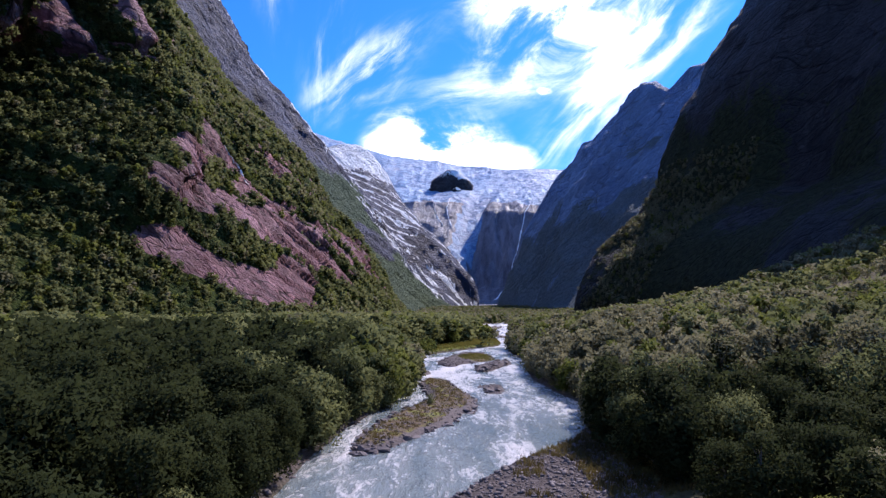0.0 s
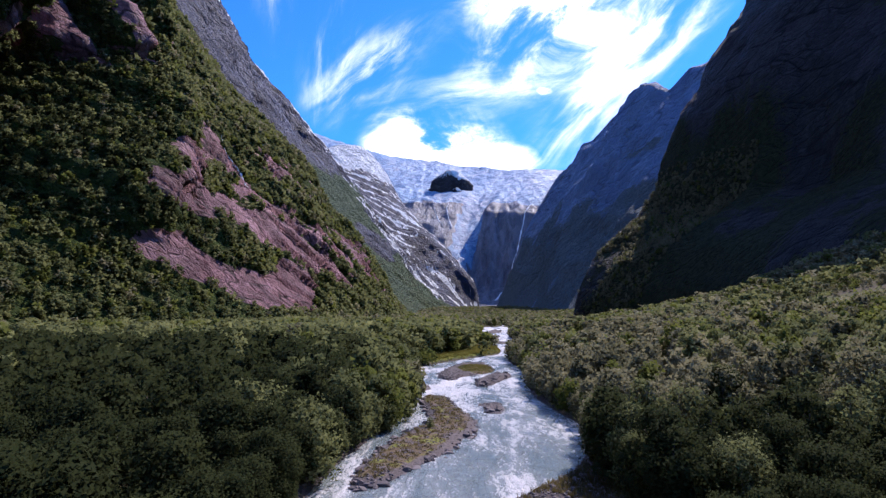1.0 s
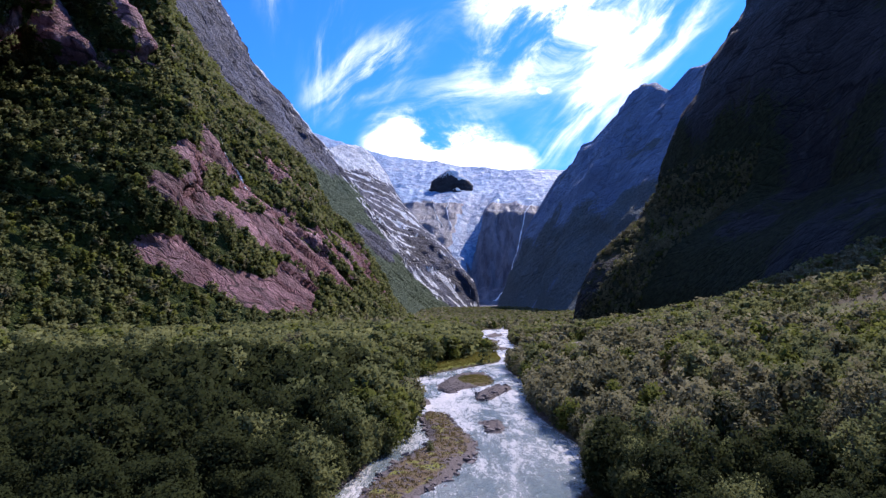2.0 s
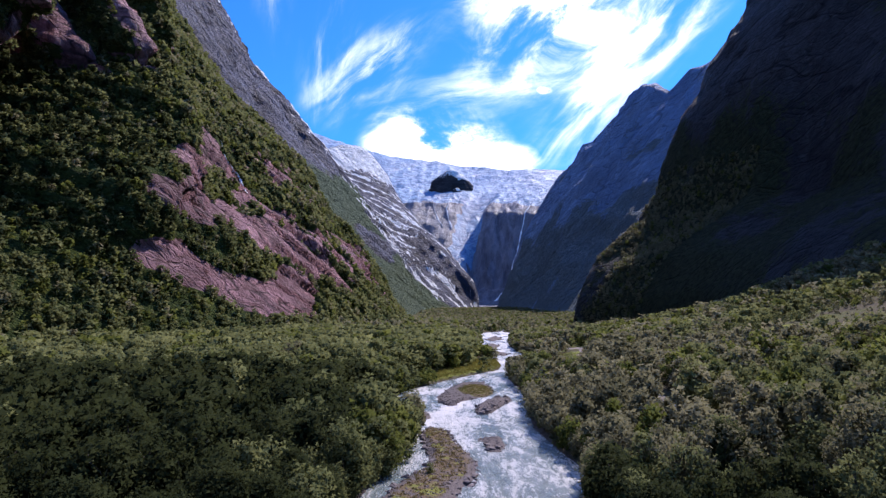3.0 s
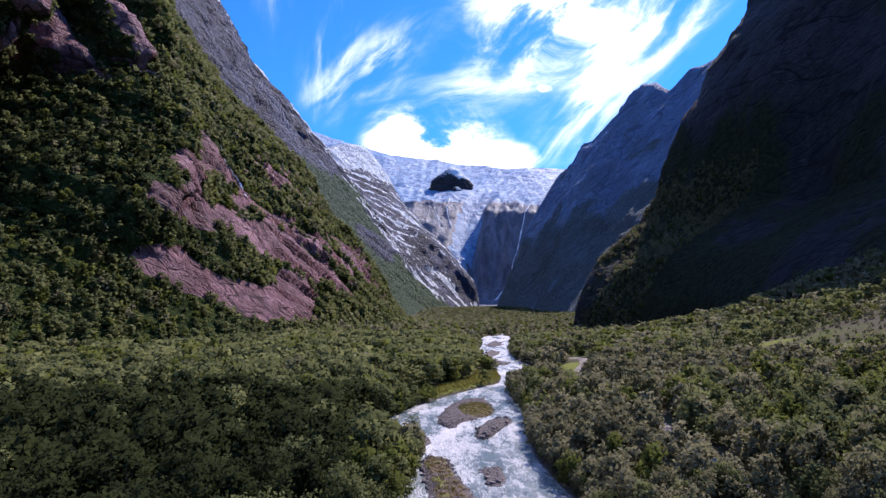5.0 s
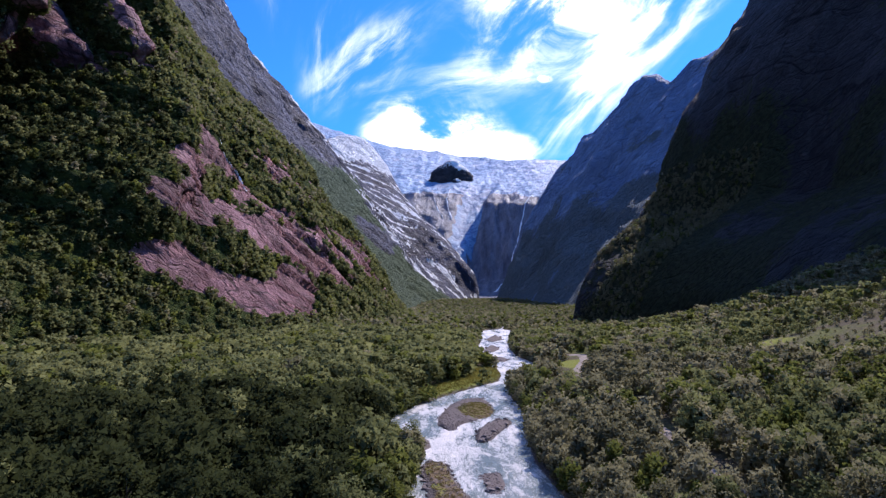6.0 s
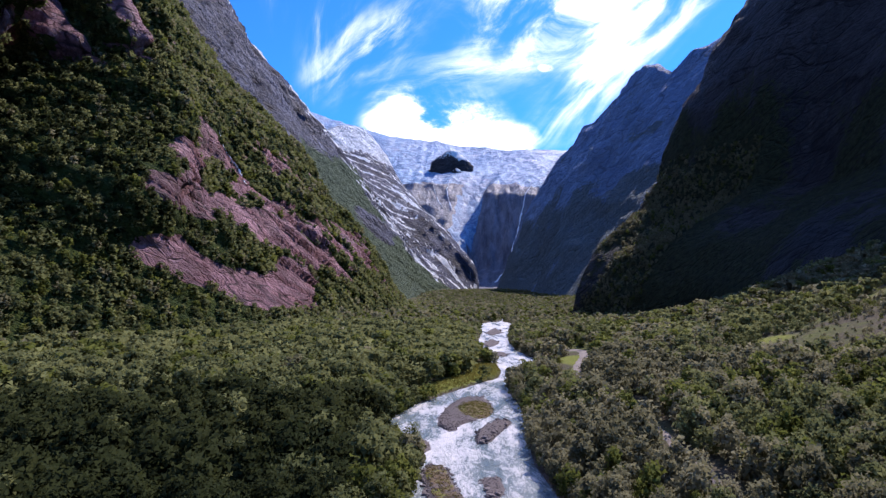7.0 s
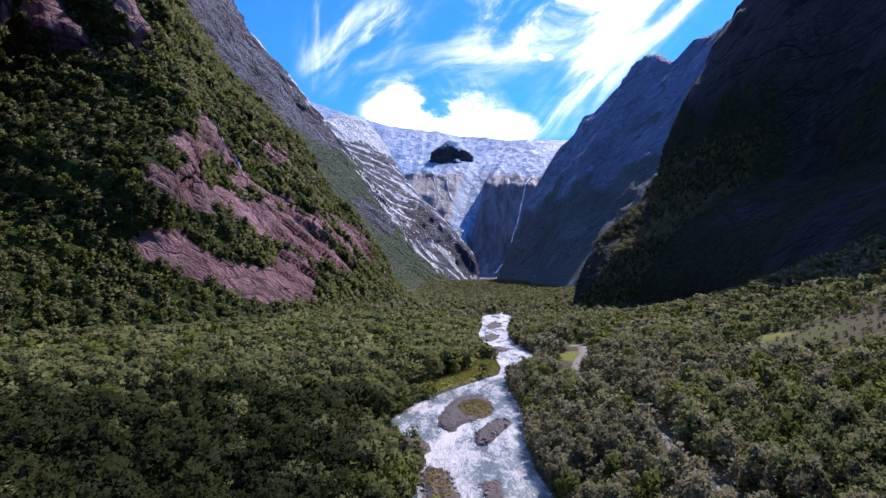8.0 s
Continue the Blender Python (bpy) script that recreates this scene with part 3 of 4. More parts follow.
def far_left_green(P, off, nrm):
    """Turf on the lower slopes and on one shoulder; cliffs above and towards the head of the valley."""
    y, z = P[:, 1], P[:, 2] + 60 * fbm(P * (1, 0.6, 1), 150, 5, 0.55, seed=3)
    turf = (1 - smooth(z, 400, 520)) * (1 - smooth(y + 0.4 * (z - 200), 1990, 2130))
    cliff = np.exp(-(np.hypot((y - 1850) / 210, (z - 225) / 65)) ** 4)
    shoulder = np.exp(-(np.hypot((y - 2050) / 200, (z - 440) / 75)) ** 4)
    return np.clip(np.maximum(0.9 * turf - 0.8 * cliff, 0.75 * shoulder) + 0.25 * fbm(P, 60, 4, seed=4), 0, 1)


def far_left_snow(P, off, nrm):
    share, strength = beds(P, 75, 0.5, 321)
    y, z = P[:, 1], P[:, 2]
    ledge = 0.5 * smooth(share, 0.76, 0.94) * strength * smooth(y, 1850, 2100) * smooth(z, 70, 200)
    runs = fbm(np.stack([0 * z, y + 14 * fbm(P, 70, 3, 0.5, 64), z * 0.2], 1), 26, 5, 0.65, 65)
    wet = (0.26 + 0.4 * smooth(runs, 0.0, 0.3)) * smooth(y + 0.2 * (z - 200), 1960, 2120)
    crest = 0.75 * smooth(z + 40 * fbm(P, 120, 4, seed=10), 610, 670) * smooth(y, 2000, 2090)
    return np.clip(np.maximum(ledge + wet + 0.25 * fbm(P, 90, 4, seed=9), crest), 0, 1)


far_left, FARL_P, FARL_M = hillside("mountain_far_left", steps((850, 1300, 20), (1300, 3000, 8), (3000, 3500, 25)), steps((-0.03, 1.0, 0.0055), (1.0, 1.6, 0.1)), far_left_surface, HAZE_GREY_ROCK,
                                    [(420, 60, False, 0.6), (190, 24, False, 0.16, None), (70, 15, False, 0.14, None), (28, 7, False, 0.12, None), (60, 9, False, 1.2, 0.5), (22, 4, False, 0.5)], "tall grey gneiss ridge with haze tinted into its colour, streaked with wet slabs and snow", bedded=[(75, 10, 0.5, 321), (28, 4, 0.5, 331)], quiet=lambda y, z: smooth(y, 2150, 2300),
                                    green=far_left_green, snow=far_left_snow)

# near right-hand mountain, in its own shade, with a wooded knob at its foot
RIGHT_SPUR = [(92, -6), (103, 0), (112, 30), (133, 57), (170, 86), (202, 107), (220, 142), (241, 198), (269, 247), (304, 307), (326, 338), (376, 446), (420, 490), (700, 510)]
RIGHT_SHIFT = [(-500, 170), (0, 120), (230, 86), (330, 80), (420, 74), (450, 56), (480, 28), (520, 12), (570, 2), (620, 0), (900, 0)]
RIGHT_END = [(92, 540), (133, 566), (170, 588), (202, 600), (220, 596), (241, 586), (269, 582), (304, 586), (326, 592), (420, 620), (700, 720)]


def right_surface(Y, S):
    z = lerp(S, RIGHT_SPUR)
    past = np.maximum(Y - lerp(S, RIGHT_END), 0)
    knob = lerp(Y, [(420, 0), (450, 6), (480, 20), (520, 16), (560, 6), (590, 0)]) * (1 - smooth(S, 185, 260))      # lit shoulder at its foot
    return S + lerp(Y, RIGHT_SHIFT) + knob + past * 0.35, z - past * 1.8


def right_green(P, off, nrm):
    return np.clip(0.62 - smooth(P[:, 2], 20, 330) * 0.5 + 1.0 * fbm(P * (1, 1, 0.5), 70, 6, 0.6, seed=13), 0, 1)


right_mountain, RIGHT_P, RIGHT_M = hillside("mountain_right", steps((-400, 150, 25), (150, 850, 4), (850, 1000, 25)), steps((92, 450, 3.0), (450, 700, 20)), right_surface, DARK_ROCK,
                                            [(140, 14, False, 0.5), (45, 6, True, 0.4), (12, 2.0, True, 0.7)], "steep mountain wall with shade deepened in its dark rock, scrub at its foot", green=right_green)

# farther right-hand mountain with two summits
FAR_RIGHT = dict(foot=[(800, 300), (1150, 238), (1800, 236), (2200, 215), (2350, 205), (2500, 330), (2800, 600)],
                 crest=[(800, 620), (1300, 760), (1500, 736), (1570, 672), (1610, 640), (1640, 622), (1700, 601), (1900, 555), (2100, 454), (2200, 365), (2300, 318), (2370, 265), (2500, 420), (2800, 760)],
                 top=[(800, 500), (1300, 640), (1500, 691), (1570, 655), (1610, 620), (1640, 640), (1700, 682), (1900, 637), (2100, 523), (2200, 385), (2300, 233), (2370, 70), (2500, 60), (2800, 60)])


def far_right_surface(Y, S):
    foot, crest, top = lerp(Y, FAR_RIGHT["foot"]), lerp(Y, FAR_RIGHT["crest"]), lerp(Y, FAR_RIGHT["top"])
    s = np.minimum(S, 1)
    return foot + (crest - foot) * S, 8 * smooth(Y, 900, 2500) + top * np.maximum(s, 0) ** 0.95 - np.maximum(S - 1, 0) * 260 - 30 * (S < 0)


far_right, FARR_P, FARR_M = hillside("mountain_far_right", steps((800, 2800, 11)), steps((-0.05, 1.0, 0.011), (1.0, 2.2, 0.1)), far_right_surface, HAZE_BLUE_ROCK,
                                     [(300, 40, False, 0.6), (90, 22, True, 0.35), (30, 7, False, 0.4)], "shaded mountain with a jagged summit, haze painted into its blue-grey rock",
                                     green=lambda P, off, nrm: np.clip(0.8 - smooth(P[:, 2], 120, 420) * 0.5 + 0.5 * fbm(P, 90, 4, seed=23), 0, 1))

# head of the valley: cliffs, icefall and the glacier above
RIM = [(-1600, 1450), (-1000, 1400), (-590, 1271), (-215, 1189), (200, 1130), (950, 1109), (1700, 1150)]
CLIMB = [(2380, 0.015), (2600, 0.03), (2780, 0.06), (2880, 0.12), (3000, 0.31), (3120, 0.47), (3220, 0.52), (3300, 0.545), (3700, 0.68), (4100, 0.83), (4500, 1.0), (4750, 1.01)]


def tongue_line(y):
    """Across the valley: the heart of the icefall's tongue, which comes down from the upper right."""
    return 40 + 0.33 * (np.clip(y, 2600, 3400) - 2750)


SLABS = [(2380, 0.015), (2600, 0.05), (2800, 0.20), (3000, 0.36), (3150, 0.46), (3220, 0.52), (3300, 0.545), (3700, 0.68), (4100, 0.83), (4500, 1.0), (4750, 1.01)]
TONGUE = [(2380, 0.015), (2600, 0.03), (2680, 0.10), (2800, 0.21), (3250, 0.51), (3300, 0.545), (3700, 0.68), (4100, 0.83), (4500, 1.0), (4750, 1.01)]


def head_surface(Y, S):
    spots = np.stack([S.ravel(), Y.ravel() * 0.6, 0 * S.ravel()], 1)
    bend = 60 * np.sin(S / 310.0) + 40 * np.sin(S / 130.0 + 1) + 120 * fbm(spots, 260, 5, 0.5, 88).reshape(S.shape) + 26 * fbm(spots, 60, 4, 0.55, 89, True).reshape(S.shape)
    slant = 0.8 * np.clip(S - 160, 0, 420)         # the right-hand cliff turns to face across the valley
    back = Y
    aside = Y.copy()
    Y = Y + slant
    edge = 1 - smooth(Y, 3300, 4200)
    z = lerp(Y + bend * edge, CLIMB)
    left = 1 - smooth(S - tongue_line(aside), -30, 40)
    z = z + (lerp(Y + 0.35 * bend * edge, SLABS) - z) * left * (1 - smooth(Y, 3150, 3300))
    near = np.exp(-((S - tongue_line(aside)) / (46 + 0.06 * np.clip(aside - 2750, 0, 500))) ** 4)
    z = z + (lerp(aside, TONGUE) - z) * near * (1 - smooth(aside, 3250, 3400))
    keep = near * (1 - smooth(aside, 3250, 3400))
    return S, z * lerp(S, RIM) * (keep + (1 - keep) * back / Y)


def head_bare(P, off, nrm):
    """Rock below the ice edge, but for the icefall's tongue."""
    slant = 0.8 * np.clip(P[:, 0] - 160, 0, 420)
    share = P[:, 2] / lerp(P[:, 0], RIM) * (P[:, 1] + slant) / P[:, 1]
    low = 1 - smooth(share + 0.09 * fbm(P, 170, 5, 0.6, seed=8) * 0.6, 0.52, 0.55)
    aside = np.abs(P[:, 0] - tongue_line(P[:, 1]) + 22 * fbm(P, 60, 3, seed=5))
    half = 34 + 0.10 * np.clip(P[:, 1] - 2750, 0, 500)
    fall = (1 - smooth(aside, half, half + 22)) * smooth(P[:, 1], 2690, 2740)
    return np.clip(low - fall, 0, 1)


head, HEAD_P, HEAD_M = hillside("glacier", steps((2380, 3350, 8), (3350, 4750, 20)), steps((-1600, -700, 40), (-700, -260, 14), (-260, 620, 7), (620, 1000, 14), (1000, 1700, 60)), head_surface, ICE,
                                [(380, 30, False, 0.6), (110, 12, True, 0.4), (40, 5, False, 0.4), (16, 2.5, False, 0.5)], "blue-white glacier and icefall above cliffs with shade painted into their dark blue rock", bare=head_bare)

# rock island standing out of the ice
rng = np.random.default_rng(7)


def dome(name, cx, cy, z0, rx, ry, h, mat, label, category, seed, flat=0.0):
    a, v = np.linspace(0, 2 * np.pi, 73), np.linspace(0, 1, 26)
    V, A = np.meshgrid(v, a, indexing="ij")
    r = np.cos(V * np.pi / 2) ** 0.55
    P = np.stack([rx * r * np.cos(A), ry * r * np.sin(A), h * V ** 0.8], -1).reshape(-1, 3)
    d = 1 + 0.42 * fbm(P + seed * 91.0, max(rx, h) * 0.7, 5, 0.55, seed) + 0.16 * fbm(P + seed, rx * 0.2, 4, 0.5, seed + 3, True)
    P = P * np.stack([d, d, 0.75 + 0.25 * d], 1) + np.array((cx, cy, z0))
    snow = np.clip(smooth((P[:, 2] - z0) / h + 0.25 * fbm(P, rx * 0.5, 4, 0.6, seed), 0.55, 0.8) * (0.45 + 0.55 * smooth(P[:, 0] - cx, -rx * 0.4, rx * 0.4)), 0, 1)
    ob = new(name, mesh_of(name, P, grid_faces(26, 73), mat, shade=True, snow=snow, green=np.zeros(len(P))))
    return tagged(ob, label, category)


dome("rock_outcrop", 61, 3560, 690, 128, 90, 180, DARK_ROCK, "dark bare rock island capped with snow in the ice", "rock", 4)
dome("rock_outcrop", 82, 3450, 680, 34, 30, 62, DARK_ROCK, "small dark rock island standing in the ice", "rock", 9)


# ---- waterfalls on the head wall and its flanks ----
def drape(P, line, width, label, lift=4.0):
    """A strip of falling water over a hillside grid P, along points of (x, y) on it."""
    line = np.array(line, float)
    k = np.linspace(0, 1, len(line))
    t = np.linspace(0, 1, 70)
    goal = np.stack([np.interp(t, k, line[:, 0]), np.interp(t, k, line[:, 1])], 1)
    flat = P.reshape(-1, 3)
    mid = []
    for g in goal:
        d = np.hypot(flat[:, 0] - g[0], flat[:, 1] - g[1])
        near = np.argpartition(d, 4)[:4]
        w = 1 / (d[near] + 0.5)
        mid.append((flat[near] * w[:, None]).sum(0) / w.sum())
    mid = np.array(mid)
    w = width * np.maximum(0.12, 0.35 + 0.7 * t + 1.3 * fbm(mid, 26, 3, seed=17))[:, None]
    side, up = np.array((1.0, 0.2, 0)), np.array((0, -0.8, 0.6)) * lift
    V = np.concatenate([mid - side * w + up * 0.2, mid + up, mid + side * w + up * 0.2])
    n = len(t)
    i = np.arange(n - 1)
    F = np.concatenate([np.stack([i + a * n, i + 1 + a * n, i + 1 + (a + 1) * n, i + (a + 1) * n], 1) for a in (0, 1)])
    return tagged(new("waterfall", mesh_of("waterfall", V, F, FALL, shade=True)), label, "waterfall", "waterfalls")


drape(HEAD_P, [(440, 2930), (390, 2850), (345, 2790), (285, 2700), (225, 2620)], 5.0, "thin white waterfall down the shaded cliff")
drape(HEAD_P, [(40, 3260), (20, 3170), (30, 3080), (46, 3010)], 3, "white meltwater fall beside the icefall")
drape(HEAD_P, [(-60, 3240), (-40, 3130), (0, 3020)], 3, "white meltwater fall on pale slabs")
drape(HEAD_P, [(60, 2800), (75, 2700), (125, 2550), (140, 2470), (148, 2410)], 8, "white cascade leaving the gorge below the ice")
drape(LEFT_P, [(-181, 468), (-175, 466), (-171, 468), (-166, 472), (-154, 458)], 0.7, "thin white water streak down the pink slabs", 1.6)

# ---- gravel bars in the river ----
BARS = [
    ("gravel_bar", [(48, -7.0, -5.6), (52, -7.6, -3.6), (56, -7.5, -1.3), (60, -7.2, 0.9), (66, -6.0, 2.9), (70, -4.4, 4.2), (75, -2.4, 4.8), (81, -2.2, 3.7),
                    (88, -2.8, 2.0), (94, -3.6, 1.4), (98, -2.4, -0.6)], 0.55, 0.6, 230, "long gravel bar with rusty sedge and dark cobbles"),
    ("gravel_bar", [(121, 1.4, 2.2), (125, -1.1, 3.0), (131, -1.8, 7.6), (135, -1.9, 11.2), (141, -1.0, 12.6), (147, 0.4, 13.2), (154, 3.0, 12.0), (159, 8.0, 10.5)], 0.6, 0.8, 55,
     "river island with a yellow-green grass patch and grey stones"),
    ("gravel_bar", [(110.5, 6.5, 7.2), (113, 6.0, 9.0), (116, 6.1, 10.2), (123, 7.6, 13.0), (128.5, 10.8, 14.9), (131, 11.6, 12.6)], 0.7, 0.0, 45, "bare heap of grey stones in the rapids"),
    ("gravel_bar", [(81, 6.2, 7.0), (86, 5.6, 9.2), (91, 5.3, 9.0), (93, 7.4, 8.5)], 0.16, 0.0, 22, "low stony shoal just breaking the white water"),
    ("gravel_bar", [(103, -7.0, -4.0), (107, -9.0, -1.6), (112, -9.4, -1.8), (117, -8.6, -4.4)], 0.4, 0.35, 18, "muddy spit of stones beside the river bank"),
    ("gravel_bar", [(296, 22, 24), (310, 20, 30), (326, 24, 31), (340, 27, 28)], 0.5, 0.1, 8, "grey stone bank among far rapids"),
    ("gravel_bar", [(252, 24, 26), (262, 21, 30), (270, 24, 28)], 0.4, 0.0, 6, "small grey stone bank among far rapids"),
    ("gravel_bar", [(372, 30, 32), (390, 27, 40), (412, 31, 41), (430, 36, 38)], 0.5, 0.1, 6, "grey stone bank among far rapids"),
]


def stone_mesh(name, seed):
    r = np.random.default_rng(seed)
    bm = bmesh.new()
    for v in r.normal(size=(15, 3)):
        bm.verts.new(Vector(v / np.linalg.norm(v) * r.uniform(0.85, 1.1)) * Vector((1, 0.8, 0.62)).length / 1.45)
    bmesh.ops.convex_hull(bm, input=bm.verts)
    for v in bm.verts:
        v.co = Vector((v.co.x * 1.1, v.co.y * 0.85, v.co.z * 0.62))
    me = bpy.data.meshes.new(name)
    bm.to_mesh(me)
    bm.free()
    me.materials.append(STONE)
    return me


STONES = [stone_mesh("boulder", 100 + i) for i in range(6)]
STONE_V = []
for me in STONES:
    me.calc_loop_triangles()
    co = np.empty(len(me.vertices) * 3)
    me.vertices.foreach_get("co", co)
    STONE_V.append((co.reshape(-1, 3), np.array([t.vertices[:] for t in me.loop_triangles])))


def turned(v, angle, scale):
    c, s = np.cos(angle), np.sin(angle)
    return np.stack([v[:, 0] * c - v[:, 1] * s, v[:, 0] * s + v[:, 1] * c, v[:, 2]], 1) * scale


def pebbles(name, spots, parent=None, label=""):
    """Many small stones in one mesh; spots of x, y, z, size."""
    V, F, n = [], [], 0
    for x, y, z, size in spots:
        v, f = STONE_V[rng.integers(len(STONE_V))]
        V.append(turned(v, rng.uniform(0, 6.3), size * rng.uniform(0.8, 1.2, 3)) + (x, y, z))
        F.append(f + n)
        n += len(v)
    ob = new(name, mesh_of(name, np.concatenate(V), np.concatenate(F), STONE))
    ob.parent = parent
    return tagged(ob, label, "" if parent else "stones", kind="stuff")


def sedge(name, spots, mats, parent=None, label="", tall=0.35):
    """Tufts of narrow blades; spots (n, 3)."""
    spots = np.repeat(np.asarray(spots, float), 9, 0) + rng.normal(0, (0.12, 0.12, 0), (len(spots) * 9, 3))
    n = len(spots)
    lean = rng.normal(0, 0.13, (n, 3)) * (1, 1, 0)
    w = rng.normal(0, 0.022, (n, 3)) * (1, 1, 0)
    tip = spots + lean + np.stack([0 * w[:, 0], 0 * w[:, 0], tall * rng.uniform(0.5, 1.2, n)], 1)
    V = np.stack([spots - w, spots + w, tip], 1).reshape(-1, 3)
    ob = new(name, mesh_of(name, V, np.arange(3 * n).reshape(-1, 3), mats))
    ob.parent = parent
    return tagged(ob, label, "" if parent else "grass", kind="stuff")


SEDGE = foliage("sedge_blades", (0.075, 0.085, 0.018), (0.24, 0.20, 0.055), 0.3)
RUSTY = foliage("rusty_sedge_blades", (0.075, 0.056, 0.026), (0.19, 0.155, 0.055), 0.3)

for name, table, height, grassy, boulders, label in BARS:
    ys = np.array([r[0] for r in table], float)
    y = np.linspace(ys[0] - 0.6, ys[-1] + 0.6, max(int((ys[-1] - ys[0]) / 0.35), 24))
    lo, hi = np.interp(y, ys, [r[1] for r in table]) - 0.3, np.interp(y, ys, [r[2] for r in table]) + 0.3
    Y, S = np.meshgrid(y, np.linspace(0, 1, 34), indexing="ij")
    wob = 0.5 * fbm(np.stack([Y.ravel(), S.ravel() * 0 + 3, Y.ravel() * 0], 1), 4, 3, seed=int(ys[0])).reshape(Y.shape)
    X = lo[:, None] + (hi - lo)[:, None] * S + wob * 0.6
    edge = np.minimum(smooth(S, 0, 0.3) * smooth(1 - S, 0, 0.3), smooth(Y, ys[0] - 0.6, ys[0] + 3) * smooth(-Y, -ys[-1] - 0.6, -ys[-1] + 3))
    P = np.stack([X, Y, 0 * X], -1).reshape(-1, 3)
    Z = -0.4 + (0.42 + height) * edge.ravel() ** 0.6 + 0.12 * fbm(P, 2.5, 4, seed=3) * edge.ravel()
    P[:, 2] = Z
    mead = grassy * (smooth(edge.ravel(), 0.5, 0.95) + 0.25 * fbm(P, 5, 3, seed=6))
    if ys[0] == 121:
        mead = smooth(1 - np.hypot((P[:, 0] - 8) / 5.2, (P[:, 1] - 141) / 11), 0, 0.4)
    bar = tagged(new(name, mesh_of(name, P, grid_faces(*Y.shape), BAR, shade=True, meadow=np.clip(mead, 0, 1))), label, "gravel bar", "bars in the river")
    e = edge.ravel()
    near = ys[0] < 200
    for _ in range(boulders):
        pick = rng.choice(np.flatnonzero((e > 0.03) & (e < (0.45 if grassy else 1.0))))
        size = (0.22 + 0.50 * rng.random() ** 1.8) * (1 if near else 2.4)
        b = new("boulder", STONES[rng.integers(6)])
        b.parent = bar
        b.matrix_local = pose(P[pick, 0] + rng.normal(0, 0.15), P[pick, 1] + rng.normal(0, 0.15), P[pick, 2] + size * 0.12, 0, 0, rng.uniform(0, 360)) @ Matrix.Diagonal((size, size * rng.uniform(0.7, 1), size * rng.uniform(0.7, 1), 1))
    if near:
        count = int(5 * (ys[-1] - ys[0]) * np.mean(hi - lo) * (0.55 if grassy else 1.2))
        picks = rng.choice(np.flatnonzero((e > 0.02) & (np.clip(mead, 0, 1) < 0.6 + 0.4 * rng.random(len(e)))), count)
        pebbles("cobbles", [(P[i, 0] + rng.normal(0, 0.2), P[i, 1] + rng.normal(0, 0.2), P[i, 2] + 0.01, rng.uniform(0.07, 0.2)) for i in picks], bar, "loose dark cobbles")
        if grassy > 0.3:
            picks = rng.choice(np.flatnonzero((mead > 0.35)), int(2 * (ys[-1] - ys[0]) * np.mean(hi - lo)))
            sedge("sedge", P[picks] + rng.normal(0, (0.2, 0.2, 0), (len(picks), 3)), RUSTY if ys[0] < 60 else SEDGE, bar, "tufts of sedge", 0.28)

# stones along both banks, and sedge on the bank by the bend
spots = []
for _ in range(1900):
    y = 36 + 150 * rng.random() ** 1.5
    if y < 56 and rng.random() < 0.8:
        x = rng.uniform(float(right_bank(y)) - 0.6, max(13.2, float(right_bank(y)) + 1))
    else:
        x = float(left_bank(y)) - rng.normal(0.1, 0.5) if rng.random() < 0.5 else float(right_bank(y)) + rng.normal(0.1, 0.5)
    spots.append((x, y, float(ground_z(np.array([x]), np.array([y]))[0]) + 0.02, 0.07 + 0.32 * rng.random() ** 3))
for _ in range(2600):
    y = rng.uniform(36, 56)
    x = rng.uniform(float(right_bank(y)) - 0.5, 13.4)
    spots.append((x, y, float(ground_z(np.array([x]), np.array([y]))[0]) + 0.02, 0.05 + 0.22 * rng.random() ** 3.5))
pebbles("bank_stones", spots, None, "grey and brown cobbles along the river banks")
sx, sy = rng.uniform(-8, 24, 9000), rng.uniform(150, 235, 9000)
keep = meadow_mask(sx, sy) > 0.5
sedge("bank_sedge", np.stack([sx, sy, ground_z(sx, sy)], 1)[keep], SEDGE, None, "yellow-green sedge on the open river bank", 0.6)
sx, sy = rng.uniform(4, 16, 3000), rng.uniform(36, 62, 3000)
keep = (sx > right_bank(sy) + 0.8) & ((sx > 9.5) | (fbm(np.stack([sx, sy, 0 * sx], 1), 3.0, 3, seed=81) > 0.3))
sedge("bank_sedge", np.stack([sx, sy, ground_z(sx, sy)], 1)[keep], RUSTY, None, "rusty sedge on the gravel bank under the trees", 0.45)

# ---- trail ----
ty = steps((30, 262, 1.0))
tx = np.convolve(np.pad(trail_x(ty), 4, "edge"), np.ones(9) / 9, "valid")
dx = np.gradient(tx, ty)
ln = np.hypot(dx, 1)
side = np.stack([1 / ln, -dx / ln], 1)
wide = 0.75 + 0.7 * smooth(ty, 150, 175) + 0.2 * np.sin(ty * 0.7)
TP = []
for s, lift in ((-1.25, -0.12), (-0.9, 0.10), (0, 0.14), (0.9, 0.10), (1.25, -0.12)):
    px, py = tx + side[:, 0] * s * wide, ty + side[:, 1] * s * wide
    TP.append(np.stack([px, py, ground_z(px, py) + lift], 1))
trail = new("path", mesh_of("path", np.stack(TP, 1).reshape(-1, 3), grid_faces(len(ty), 5), TRAIL, shade=True))
tagged(trail, "pale trodden gravel footpath through the scrub", "path", kind="structure")


